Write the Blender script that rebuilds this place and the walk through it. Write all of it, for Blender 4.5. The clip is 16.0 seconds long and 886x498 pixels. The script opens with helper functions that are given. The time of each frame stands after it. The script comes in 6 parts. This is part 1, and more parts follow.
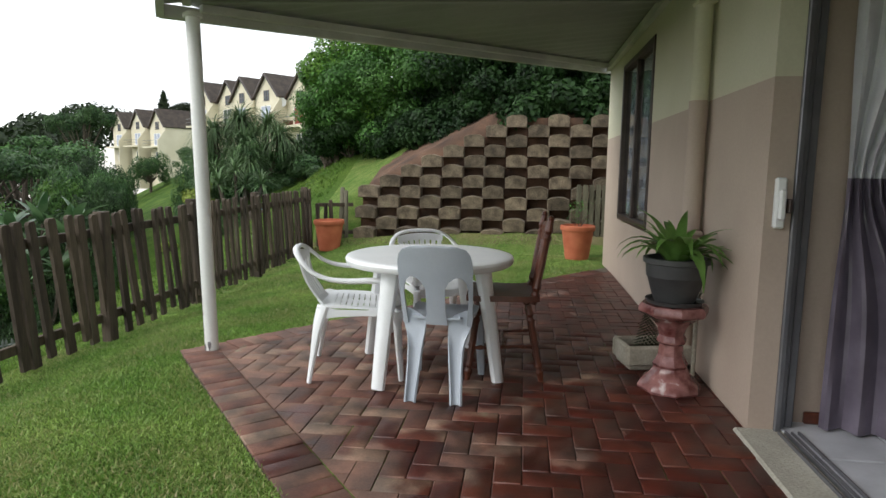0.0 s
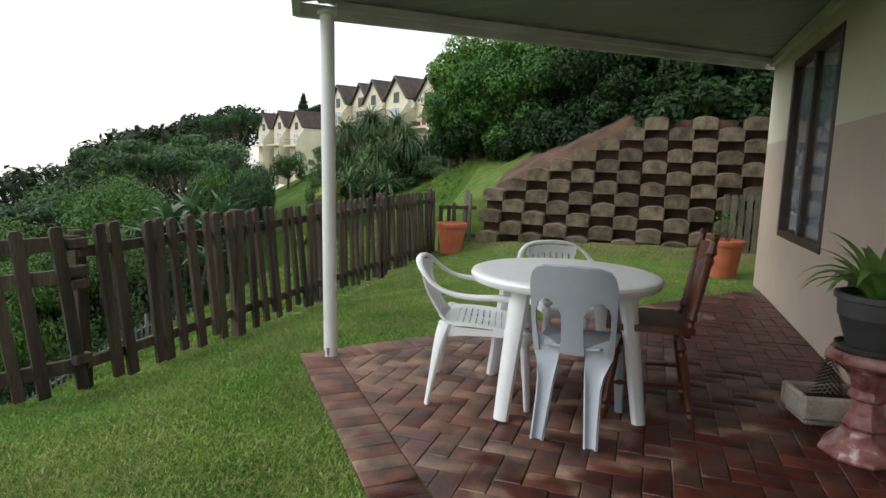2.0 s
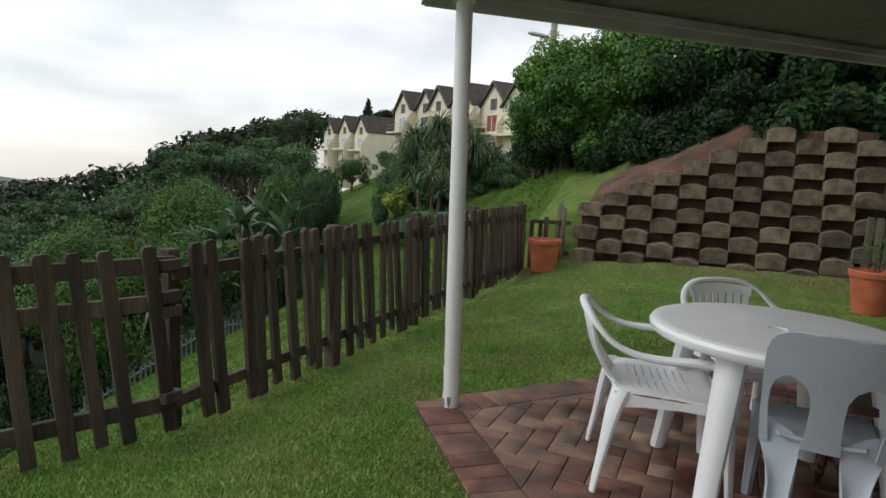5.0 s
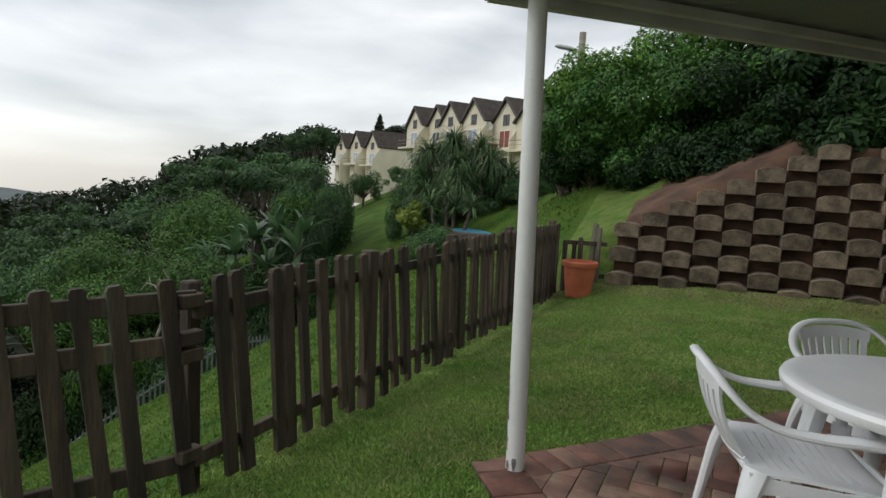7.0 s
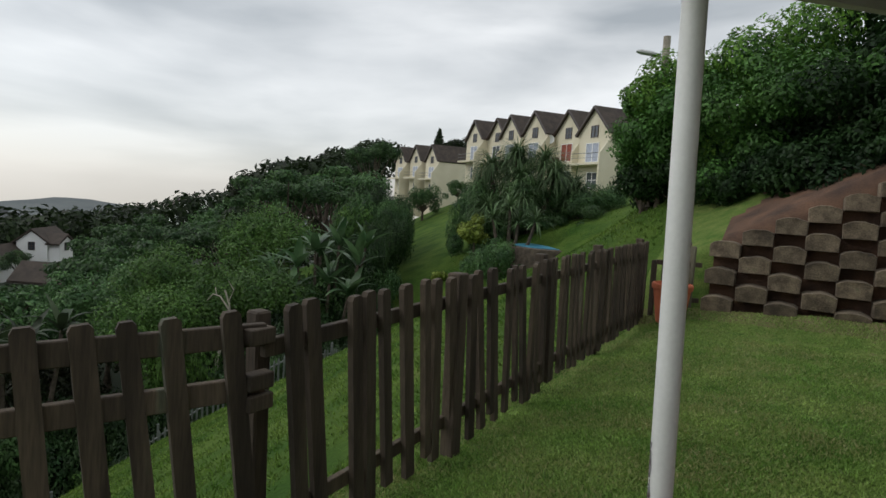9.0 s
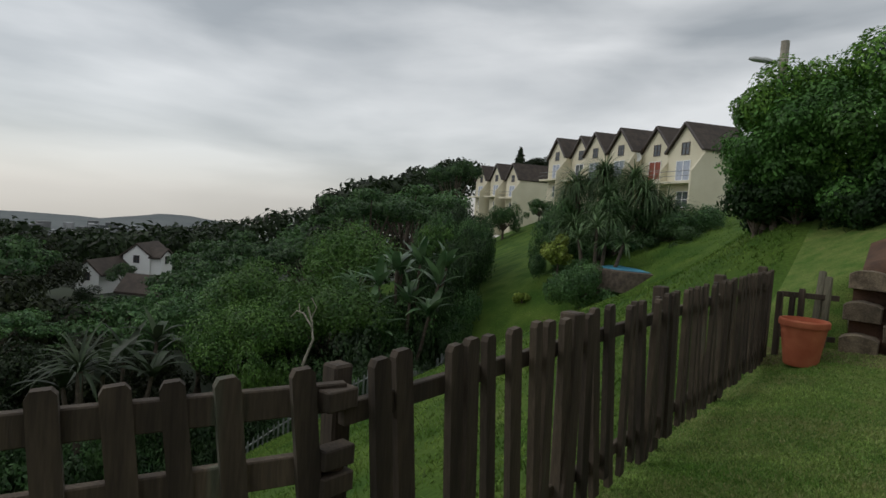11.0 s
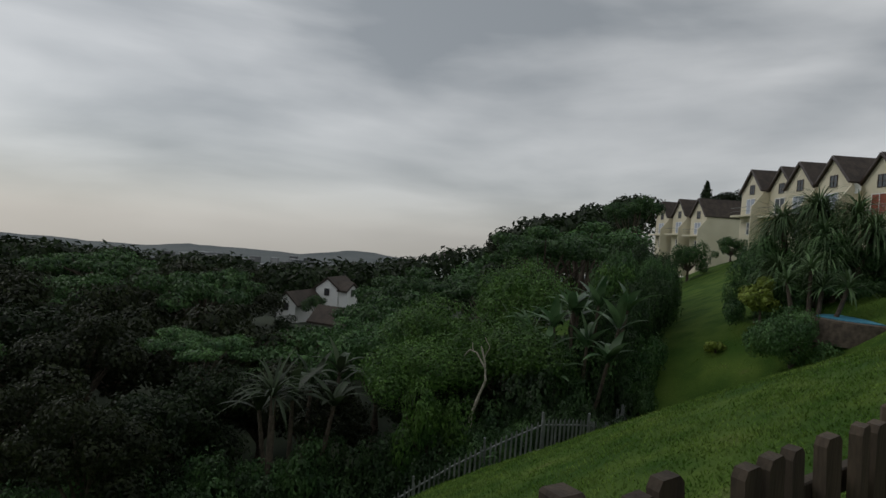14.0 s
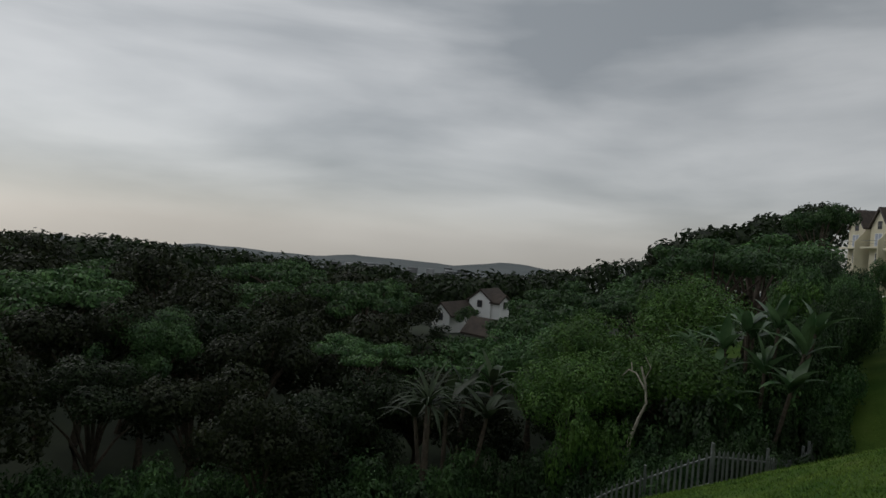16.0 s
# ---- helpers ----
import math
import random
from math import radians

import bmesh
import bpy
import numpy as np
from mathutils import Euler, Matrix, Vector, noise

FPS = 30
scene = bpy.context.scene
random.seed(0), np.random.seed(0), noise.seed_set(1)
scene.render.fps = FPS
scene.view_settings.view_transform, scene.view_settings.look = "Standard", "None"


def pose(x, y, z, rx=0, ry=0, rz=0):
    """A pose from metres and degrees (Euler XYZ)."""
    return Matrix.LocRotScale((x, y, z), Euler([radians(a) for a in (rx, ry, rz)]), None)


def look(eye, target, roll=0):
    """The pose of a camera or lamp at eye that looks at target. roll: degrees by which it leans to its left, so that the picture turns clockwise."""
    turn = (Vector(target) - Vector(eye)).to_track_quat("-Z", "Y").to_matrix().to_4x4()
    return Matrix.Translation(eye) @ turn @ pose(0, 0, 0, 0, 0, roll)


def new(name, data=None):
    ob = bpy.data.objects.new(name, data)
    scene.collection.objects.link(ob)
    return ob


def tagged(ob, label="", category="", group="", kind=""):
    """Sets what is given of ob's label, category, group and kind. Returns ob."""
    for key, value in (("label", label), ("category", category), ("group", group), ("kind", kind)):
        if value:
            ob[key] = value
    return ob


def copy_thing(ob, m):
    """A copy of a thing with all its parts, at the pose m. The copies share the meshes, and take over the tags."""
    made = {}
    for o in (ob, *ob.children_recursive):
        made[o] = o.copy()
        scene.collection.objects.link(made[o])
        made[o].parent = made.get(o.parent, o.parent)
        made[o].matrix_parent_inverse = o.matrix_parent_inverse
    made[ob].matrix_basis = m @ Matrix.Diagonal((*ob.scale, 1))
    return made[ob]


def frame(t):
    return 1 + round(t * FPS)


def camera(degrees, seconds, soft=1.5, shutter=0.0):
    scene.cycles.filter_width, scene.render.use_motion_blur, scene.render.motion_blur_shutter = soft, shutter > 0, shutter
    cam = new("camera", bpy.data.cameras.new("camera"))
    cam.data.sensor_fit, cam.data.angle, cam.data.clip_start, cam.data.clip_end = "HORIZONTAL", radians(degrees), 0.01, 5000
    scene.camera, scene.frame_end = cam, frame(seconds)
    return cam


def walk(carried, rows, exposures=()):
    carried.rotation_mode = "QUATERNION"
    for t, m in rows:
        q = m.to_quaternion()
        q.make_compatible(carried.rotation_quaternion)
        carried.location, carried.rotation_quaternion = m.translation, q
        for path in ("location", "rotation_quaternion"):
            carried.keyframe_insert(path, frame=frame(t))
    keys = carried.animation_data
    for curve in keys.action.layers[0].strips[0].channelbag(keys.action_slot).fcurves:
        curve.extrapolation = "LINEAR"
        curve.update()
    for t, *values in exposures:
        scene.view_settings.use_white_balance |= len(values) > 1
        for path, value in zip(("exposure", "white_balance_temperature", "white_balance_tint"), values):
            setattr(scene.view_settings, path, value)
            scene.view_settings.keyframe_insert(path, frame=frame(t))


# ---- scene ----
cam = camera(73.1, 16.0)
PATH = [
    (0, (1.096, 0.312, 1.164), (0.835, 2.278, 0.904), 0.6),
    (0.5, (1.079, 0.367, 1.178), (0.726, 2.319, 0.918), 0.8),
    (1, (1.053, 0.455, 1.178), (0.613, 2.389, 0.919), 1.2),
    (1.5, (1.014, 0.546, 1.179), (0.481, 2.456, 0.919), 1.5),
    (2, (0.959, 0.62, 1.186), (0.314, 2.495, 0.923), 1.8),
    (2.5, (0.86, 0.702, 1.188), (0.162, 2.557, 0.925), 2.1),
    (3, (0.716, 0.783, 1.201), (-0.012, 2.627, 0.939), 2.3),
    (3.5, (0.61, 0.835, 1.198), (-0.134, 2.673, 0.936), 2.5),
    (4, (0.521, 0.88, 1.202), (-0.262, 2.702, 0.94), 2.5),
    (6.5, (-0.074, 1.319, 1.259), (-0.914, 3.121, 1.043), 3.3),
    (7, (-0.156, 1.372, 1.244), (-1.009, 3.169, 1.042), 3.3),
    (7.5, (-0.263, 1.473, 1.234), (-1.142, 3.259, 1.045), 3.4),
    (8, (-0.368, 1.581, 1.226), (-1.286, 3.349, 1.051), 3.4),
    (8.5, (-0.465, 1.661, 1.222), (-1.435, 3.4, 1.048), 3.4),
    (9, (-0.608, 1.744, 1.228), (-1.632, 3.454, 1.06), 3.6),
    (11.5, (-1.063, 2.158, 1.245), (-2.375, 3.663, 1.138), 3.9),
    (12, (-1.119, 2.186, 1.249), (-2.506, 3.624, 1.161), 3.9),
    (12.5, (-1.246, 2.248, 1.245), (-2.707, 3.613, 1.175), 4.0),
    (13, (-1.37, 2.291, 1.241), (-2.89, 3.59, 1.186), 4.0),
    (13.5, (-1.498, 2.381, 1.218), (-3.07, 3.617, 1.174), 4.1),
    (14, (-1.601, 2.481, 1.224), (-3.241, 3.625, 1.187), 4.1),
    (14.5, (-1.640, 2.49, 1.252), (-3.348, 3.53, 1.219), 4.0),
    (15, (-1.660, 2.490, 1.262), (-3.434, 3.412, 1.230), 4.1),
    (15.5, (-1.690, 2.495, 1.262), (-3.521, 3.299, 1.229), 4.0),
    (16, (-1.734, 2.500, 1.250), (-3.61, 3.195, 1.217), 4.2),
]
EXPOSURE = [(0, 1.05), (1.5, 0.9), (3.5, 0.56), (7, 0.18), (9, 0.0), (11.5, -0.37), (12.5, -0.54), (14, -0.74), (16, -0.84)]
walk(cam, [(t, look(eye, target, roll)) for t, eye, target, roll in PATH], EXPOSURE)

# ---- world and light ----
world = bpy.data.worlds.new("overcast_sky")
scene.world = world
world.use_nodes = True
wn, wl = world.node_tree.nodes, world.node_tree.links
wn.clear()
SUN_EL, SUN_AZ = radians(38), radians(-120)


def wnode(kind, **values):
    n = wn.new(kind)
    for key, value in values.items():
        n.inputs[key].default_value = value
    return n


sky = wn.new("ShaderNodeTexSky")
sky.sky_type, sky.sun_disc, sky.sun_elevation, sky.sun_rotation = "NISHITA", False, SUN_EL, SUN_AZ
sky.air_density, sky.dust_density = 1.0, 0.6
coord = wn.new("ShaderNodeTexCoord")
sep = wn.new("ShaderNodeSeparateXYZ")
wl.new(coord.outputs["Generated"], sep.inputs[0])
lift = wn.new("ShaderNodeMath"); lift.operation = "MAXIMUM"; lift.inputs[1].default_value = 0.0
wl.new(sep.outputs["Z"], lift.inputs[0])
den = wn.new("ShaderNodeMath"); den.operation = "ADD"; den.inputs[1].default_value = 0.30
wl.new(lift.outputs[0], den.inputs[0])
flat = wn.new("ShaderNodeVectorMath"); flat.operation = "DIVIDE"
comb = wn.new("ShaderNodeCombineXYZ")
for k in range(3):
    wl.new(den.outputs[0], comb.inputs[k])
wl.new(coord.outputs["Generated"], flat.inputs[0])
wl.new(comb.outputs[0], flat.inputs[1])
cloud = wnode("ShaderNodeTexNoise", Scale=1.1, Detail=7.0, Roughness=0.45, Distortion=0.3)
wl.new(flat.outputs[0], cloud.inputs["Vector"])
band = wn.new("ShaderNodeVectorMath"); band.operation = "MULTIPLY"
band.inputs[1].default_value = (1.0, 1.0, 4.2)
wl.new(coord.outputs["Generated"], band.inputs[0])
layers = wnode("ShaderNodeTexNoise", Scale=1.7, Detail=6.0, Roughness=0.45, Distortion=0.25)
wl.new(band.outputs[0], layers.inputs["Vector"])
mean = wn.new("ShaderNodeMixRGB")
mean.inputs[0].default_value = 0.80
wl.new(cloud.outputs["Fac"], mean.inputs[1])
wl.new(layers.outputs["Fac"], mean.inputs[2])
ramp = wn.new("ShaderNodeValToRGB")
ramp.color_ramp.elements[0].position, ramp.color_ramp.elements[0].color = 0.40, (0.27, 0.30, 0.32, 1)
ramp.color_ramp.elements[1].position, ramp.color_ramp.elements[1].color = 0.61, (0.84, 0.855, 0.86, 1)
wl.new(mean.outputs[0], ramp.inputs[0])
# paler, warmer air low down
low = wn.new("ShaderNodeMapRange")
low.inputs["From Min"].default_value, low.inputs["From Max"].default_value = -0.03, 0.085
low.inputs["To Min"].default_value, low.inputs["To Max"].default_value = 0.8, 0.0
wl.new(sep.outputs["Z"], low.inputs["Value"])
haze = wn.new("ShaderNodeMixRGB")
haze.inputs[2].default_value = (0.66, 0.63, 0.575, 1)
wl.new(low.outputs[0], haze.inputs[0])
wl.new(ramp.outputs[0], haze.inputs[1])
bg_cloud = wnode("ShaderNodeBackground", Strength=0.84)
bg_sky = wnode("ShaderNodeBackground", Strength=0.05)
# an overcast sky is brighter overhead than at the horizon
climb = wn.new("ShaderNodeMath"); climb.operation = "MULTIPLY_ADD"
climb.inputs[1].default_value, climb.inputs[2].default_value = 0.78, 0.80
wl.new(lift.outputs[0], climb.inputs[0])
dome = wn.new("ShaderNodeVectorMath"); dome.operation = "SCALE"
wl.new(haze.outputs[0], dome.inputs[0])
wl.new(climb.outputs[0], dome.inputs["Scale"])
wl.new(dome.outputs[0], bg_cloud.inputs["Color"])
pale = wnode("ShaderNodeHueSaturation", Saturation=0.35)
wl.new(sky.outputs[0], pale.inputs["Color"])
wl.new(pale.outputs[0], bg_sky.inputs["Color"])
both = wn.new("ShaderNodeAddShader")
wl.new(bg_cloud.outputs[0], both.inputs[0])
wl.new(bg_sky.outputs[0], both.inputs[1])
w_out = wn.new("ShaderNodeOutputWorld")
wl.new(both.outputs[0], w_out.inputs["Surface"])

sun = new("sun", bpy.data.lights.new("sun", "SUN"))
sun.data.energy, sun.data.angle, sun.data.color = 0.7, radians(25), (1.0, 0.975, 0.94)
sun.matrix_world = look((0, 0, 0), (-math.sin(-SUN_AZ) * -math.cos(SUN_EL), -math.cos(SUN_AZ) * math.cos(SUN_EL), -math.sin(SUN_EL)))

# ---- materials ----


def surf(name, c1, c2, scale=3.0, rough=0.8, bump=0.3, fine=60.0, metal=0.0, rand=0.0, c3=None, spec=0.5, depth=0.01, island=0.0, mottle=0.15):
    """A surface of two mixed colours, a fine grain and a bump; rand: lightness varied from object to object."""
    m = bpy.data.materials.new(name)
    m.use_nodes = True
    n, l = m.node_tree.nodes, m.node_tree.links
    b = n["Principled BSDF"]
    b.inputs["Roughness"].default_value, b.inputs["Metallic"].default_value = rough, metal
    b.inputs["Specular IOR Level"].default_value = spec
    tc = n.new("ShaderNodeTexCoord")
    geo = n.new("ShaderNodeNewGeometry")
    big = n.new("ShaderNodeTexNoise")
    big.inputs["Scale"].default_value, big.inputs["Detail"].default_value = scale, 6
    small = n.new("ShaderNodeTexNoise")
    small.inputs["Scale"].default_value, small.inputs["Detail"].default_value = fine, 4
    for t in (big, small):
        l.new(geo.outputs["Position"], t.inputs["Vector"])
    r = n.new("ShaderNodeValToRGB")
    r.color_ramp.elements[0].position, r.color_ramp.elements[0].color = 0.35, (*c1, 1)
    r.color_ramp.elements[1].position, r.color_ramp.elements[1].color = 0.65, (*c2, 1)
    if c3:
        e = r.color_ramp.elements.new(0.74)
        e.color = (*c3, 1)
    l.new(big.outputs["Fac"], r.inputs[0])
    grain = n.new("ShaderNodeMapRange")
    grain.inputs["From Min"].default_value, grain.inputs["From Max"].default_value = 0.3, 0.7
    grain.inputs["To Min"].default_value, grain.inputs["To Max"].default_value = 1 - mottle, 1 + 0.8 * mottle
    l.new(small.outputs["Fac"], grain.inputs["Value"])
    value = grain.outputs[0]
    for amount, out in ((rand, "obj"), (island, "isl")):
        if amount:
            if out == "obj":
                src = n.new("ShaderNodeObjectInfo").outputs["Random"]
            else:
                src = geo.outputs["Random Per Island"]
            rr = n.new("ShaderNodeMapRange")
            rr.inputs["To Min"].default_value, rr.inputs["To Max"].default_value = 1 - amount, 1 + amount
            l.new(src, rr.inputs["Value"])
            mul = n.new("ShaderNodeMath"); mul.operation = "MULTIPLY"
            l.new(value, mul.inputs[0]); l.new(rr.outputs[0], mul.inputs[1])
            value = mul.outputs[0]
    tint = n.new("ShaderNodeVectorMath"); tint.operation = "SCALE"
    l.new(r.outputs[0], tint.inputs[0])
    l.new(value, tint.inputs["Scale"])
    l.new(tint.outputs[0], b.inputs["Base Color"])
    if bump:
        bp = n.new("ShaderNodeBump")
        bp.inputs["Strength"].default_value, bp.inputs["Distance"].default_value = bump, depth
        l.new(small.outputs["Fac"], bp.inputs["Height"])
        l.new(bp.outputs[0], b.inputs["Normal"])
    return m


def stretched(m, by):
    """Draws a material's pattern out along an axis, as wood grain runs."""
    n, l = m.node_tree.nodes, m.node_tree.links
    long_ = n.new("ShaderNodeVectorMath"); long_.operation = "MULTIPLY"
    long_.inputs[1].default_value = by
    geo = [k for k in n if k.bl_idname == "ShaderNodeNewGeometry"][0]
    l.new(geo.outputs["Position"], long_.inputs[0])
    for k in n:
        if k.bl_idname == "ShaderNodeTexNoise":
            l.new(long_.outputs[0], k.inputs["Vector"])
    return m


def leafy(name, c1, c2, rough=0.55, trans=0.25, rand=0.15, spec=0.3):
    """Leaves: lightness from leaf to leaf and clump to clump, with some light through them."""
    m = surf(name, c1, c2, 1.4, rough, 0, 30, island=0.5, rand=rand, spec=spec)
    n, l = m.node_tree.nodes, m.node_tree.links
    b = n["Principled BSDF"]
    tr = n.new("ShaderNodeBsdfTranslucent")
    mix = n.new("ShaderNodeMixShader")
    mix.inputs[0].default_value = trans
    src = b.inputs["Base Color"].links[0].from_socket
    l.new(src, tr.inputs["Color"])
    l.new(b.outputs[0], mix.inputs[1])
    l.new(tr.outputs[0], mix.inputs[2])
    l.new(mix.outputs[0], n["Material Output"].inputs["Surface"])
    return m


def glass(name, tint=(0.9, 0.95, 0.95)):
    m = bpy.data.materials.new(name)
    m.use_nodes = True
    n, l = m.node_tree.nodes, m.node_tree.links
    b = n["Principled BSDF"]
    b.inputs["Base Color"].default_value = (*tint, 1)
    b.inputs["Transmission Weight"].default_value, b.inputs["Roughness"].default_value = 1.0, 0.02
    b.inputs["IOR"].default_value = 1.5
    return m


BRICK = surf("paving_brick", (0.075, 0.033, 0.026), (0.185, 0.070, 0.050), 6, 0.45, 0.5, 90, rand=0.3, island=0.3, c3=(0.19, 0.115, 0.08), depth=0.004)
bn, bl_ = BRICK.node_tree.nodes, BRICK.node_tree.links
kiln = bn.new("ShaderNodeValToRGB")
kiln.color_ramp.elements[0].position, kiln.color_ramp.elements[0].color = 0.1, (0.95, 0.95, 0.95, 1)
kiln.color_ramp.elements[1].position, kiln.color_ramp.elements[1].color = 0.9, (0.92, 1.35, 1.35, 1)
info = bn.new("ShaderNodeObjectInfo")
bl_.new(info.outputs["Random"], kiln.inputs[0])
hue = bn.new("ShaderNodeVectorMath"); hue.operation = "MULTIPLY"
src = bn["Principled BSDF"].inputs["Base Color"].links[0].from_socket
bl_.new(src, hue.inputs[0]); bl_.new(kiln.outputs[0], hue.inputs[1])
bl_.new(hue.outputs[0], bn["Principled BSDF"].inputs["Base Color"])
# rainwater lying on the bricks near the house, with the verandah's shade painted in
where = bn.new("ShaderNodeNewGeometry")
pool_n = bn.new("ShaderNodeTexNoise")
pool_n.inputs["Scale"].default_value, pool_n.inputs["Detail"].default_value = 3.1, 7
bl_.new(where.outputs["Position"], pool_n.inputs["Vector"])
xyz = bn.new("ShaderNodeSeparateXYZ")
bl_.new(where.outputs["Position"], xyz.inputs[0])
# spreads the dark tone towards the house wall, as shade under the roof
shade_slope = bn.new("ShaderNodeMath"); shade_slope.operation = "MULTIPLY_ADD"
shade_slope.inputs[1].default_value, shade_slope.inputs[2].default_value = 0.12, -0.04
bl_.new(xyz.outputs["X"], shade_slope.inputs[0])
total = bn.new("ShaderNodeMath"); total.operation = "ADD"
bl_.new(pool_n.outputs["Fac"], total.inputs[0]); bl_.new(shade_slope.outputs[0], total.inputs[1])
wet_shade = bn.new("ShaderNodeMapRange")
wet_shade.inputs["From Min"].default_value, wet_shade.inputs["From Max"].default_value = 0.49, 0.59
bl_.new(total.outputs[0], wet_shade.inputs["Value"])
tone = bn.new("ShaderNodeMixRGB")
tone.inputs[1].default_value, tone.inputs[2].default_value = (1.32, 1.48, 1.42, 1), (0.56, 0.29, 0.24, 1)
bl_.new(wet_shade.outputs[0], tone.inputs[0])
damp_shade = bn.new("ShaderNodeVectorMath"); damp_shade.operation = "MULTIPLY"
bl_.new(hue.outputs[0], damp_shade.inputs[0]); bl_.new(tone.outputs[0], damp_shade.inputs[1])
bl_.new(damp_shade.outputs[0], bn["Principled BSDF"].inputs["Base Color"])
shine = bn.new("ShaderNodeMapRange")
shine.inputs["To Min"].default_value, shine.inputs["To Max"].default_value = 0.72, 0.42
bl_.new(wet_shade.outputs[0], shine.inputs["Value"])
bl_.new(shine.outputs[0], bn["Principled BSDF"].inputs["Roughness"])
JOINT = surf("sand_joint", (0.06, 0.045, 0.035), (0.10, 0.08, 0.06), 9, 0.95, 0.5, 120)
CREAM = surf("cream_paint", (0.54, 0.52, 0.38), (0.60, 0.58, 0.44), 1.2, 0.75, 0.25, 70, depth=0.004, mottle=0.035)
BEIGE = surf("beige_paint", (0.40, 0.315, 0.255), (0.46, 0.37, 0.30), 1.2, 0.75, 0.25, 70, depth=0.004, mottle=0.035)
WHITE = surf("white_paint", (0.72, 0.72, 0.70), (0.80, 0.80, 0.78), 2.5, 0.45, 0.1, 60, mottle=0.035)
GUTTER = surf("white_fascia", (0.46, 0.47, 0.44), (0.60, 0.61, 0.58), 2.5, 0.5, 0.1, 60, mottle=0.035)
RUST = surf("rust_patch", (0.10, 0.07, 0.06), (0.24, 0.24, 0.25), 30, 0.9, 0.5, 120)
SHEET = surf("roof_sheet", (0.22, 0.232, 0.215), (0.28, 0.292, 0.27), 1.5, 0.6, 0.1, 40, mottle=0.035)
PLASTIC = surf("white_plastic", (0.80, 0.82, 0.83), (0.87, 0.88, 0.89), 4, 0.38, 0.08, 150, mottle=0.035)
GREYPLASTIC = surf("grey_plastic", (0.36, 0.40, 0.45), (0.43, 0.47, 0.525), 4, 0.42, 0.1, 150, mottle=0.035)
DARKWOOD = surf("stained_wood", (0.065, 0.020, 0.012), (0.12, 0.038, 0.02), 12, 0.3, 0.2, 80)
FENCEWOOD = stretched(surf("weathered_wood", (0.036, 0.026, 0.018), (0.088, 0.066, 0.045), 9, 0.9, 0.5, 110, rand=0.28, c3=(0.085, 0.088, 0.060), depth=0.005, mottle=0.3), (1, 1, 0.09))
PALEWOOD = stretched(surf("pale_fence_wood", (0.10, 0.092, 0.062), (0.19, 0.175, 0.12), 9, 0.9, 0.5, 110, rand=0.25, depth=0.005, mottle=0.25), (1, 1, 0.09))
TERRACOTTA = surf("terracotta", (0.40, 0.10, 0.045), (0.50, 0.15, 0.07), 6, 0.75, 0.3, 70, mottle=0.035)
POTBLACK = surf("black_pot", (0.035, 0.035, 0.037), (0.06, 0.06, 0.06), 6, 0.5, 0.1, 70, mottle=0.035)
SOIL = surf("soil", (0.055, 0.032, 0.022), (0.13, 0.070, 0.042), 3, 0.95, 0.8, 50)
BLOCK = surf("concrete_block", (0.085, 0.066, 0.046), (0.215, 0.168, 0.115), 7, 0.94, 0.8, 60, rand=0.3, c3=(0.135, 0.135, 0.08), depth=0.012, mottle=0.3)
STONE = surf("cast_stone", (0.30, 0.27, 0.21), (0.42, 0.38, 0.31), 8, 0.9, 0.7, 70)
MARBLE = surf("red_marbled_glaze", (0.10, 0.025, 0.022), (0.30, 0.14, 0.13), 11, 0.25, 0.05, 60, c3=(0.62, 0.54, 0.53), mottle=0.08)
BROWNFRAME = surf("brown_frame", (0.035, 0.022, 0.018), (0.055, 0.035, 0.028), 9, 0.4, 0.1, 80)
ALU = surf("aluminium", (0.17, 0.17, 0.185), (0.22, 0.22, 0.235), 6, 0.45, 0.05, 80, metal=0.7, mottle=0.035)
CONCRETE = surf("concrete", (0.33, 0.31, 0.26), (0.43, 0.41, 0.35), 5, 0.9, 0.5, 80)
TILE = surf("floor_tile", (0.42, 0.43, 0.46), (0.55, 0.56, 0.60), 4, 0.3, 0.05, 40, mottle=0.035)
ROOM = surf("room_paint", (0.38, 0.25, 0.18), (0.44, 0.30, 0.22), 2, 0.8, 0.1, 60, mottle=0.035)
CURTAIN = surf("purple_satin", (0.10, 0.085, 0.11), (0.17, 0.145, 0.185), 5, 0.35, 0.05, 90, mottle=0.035)
SHEER = surf("grey_sheer", (0.50, 0.50, 0.52), (0.60, 0.60, 0.62), 5, 0.7, 0.05, 90, mottle=0.035)
DRYTURF = surf("dry_turf", (0.10, 0.11, 0.04), (0.19, 0.155, 0.085), 2.5, 0.95, 0.6, 45, spec=0.1, depth=0.02)
BANKTURF = surf("bank_turf", (0.032, 0.074, 0.011), (0.078, 0.126, 0.022), 0.7, 0.95, 0.5, 25, c3=(0.11, 0.125, 0.042), spec=0.1, depth=0.04, mottle=0.3)
BANKBLADE = leafy("bank_grass_blade", (0.070, 0.145, 0.022), (0.15, 0.225, 0.045), 0.6, 0.3, 0, 0.15)
TURF = surf("turf", (0.080, 0.145, 0.030), (0.155, 0.200, 0.056), 5.0, 0.95, 0.8, 70, c3=(0.19, 0.165, 0.085), spec=0.1, depth=0.02, mottle=0.4)
BLADE = leafy("grass_blade", (0.150, 0.300, 0.052), (0.310, 0.440, 0.115), 0.5, 0.3, 0)
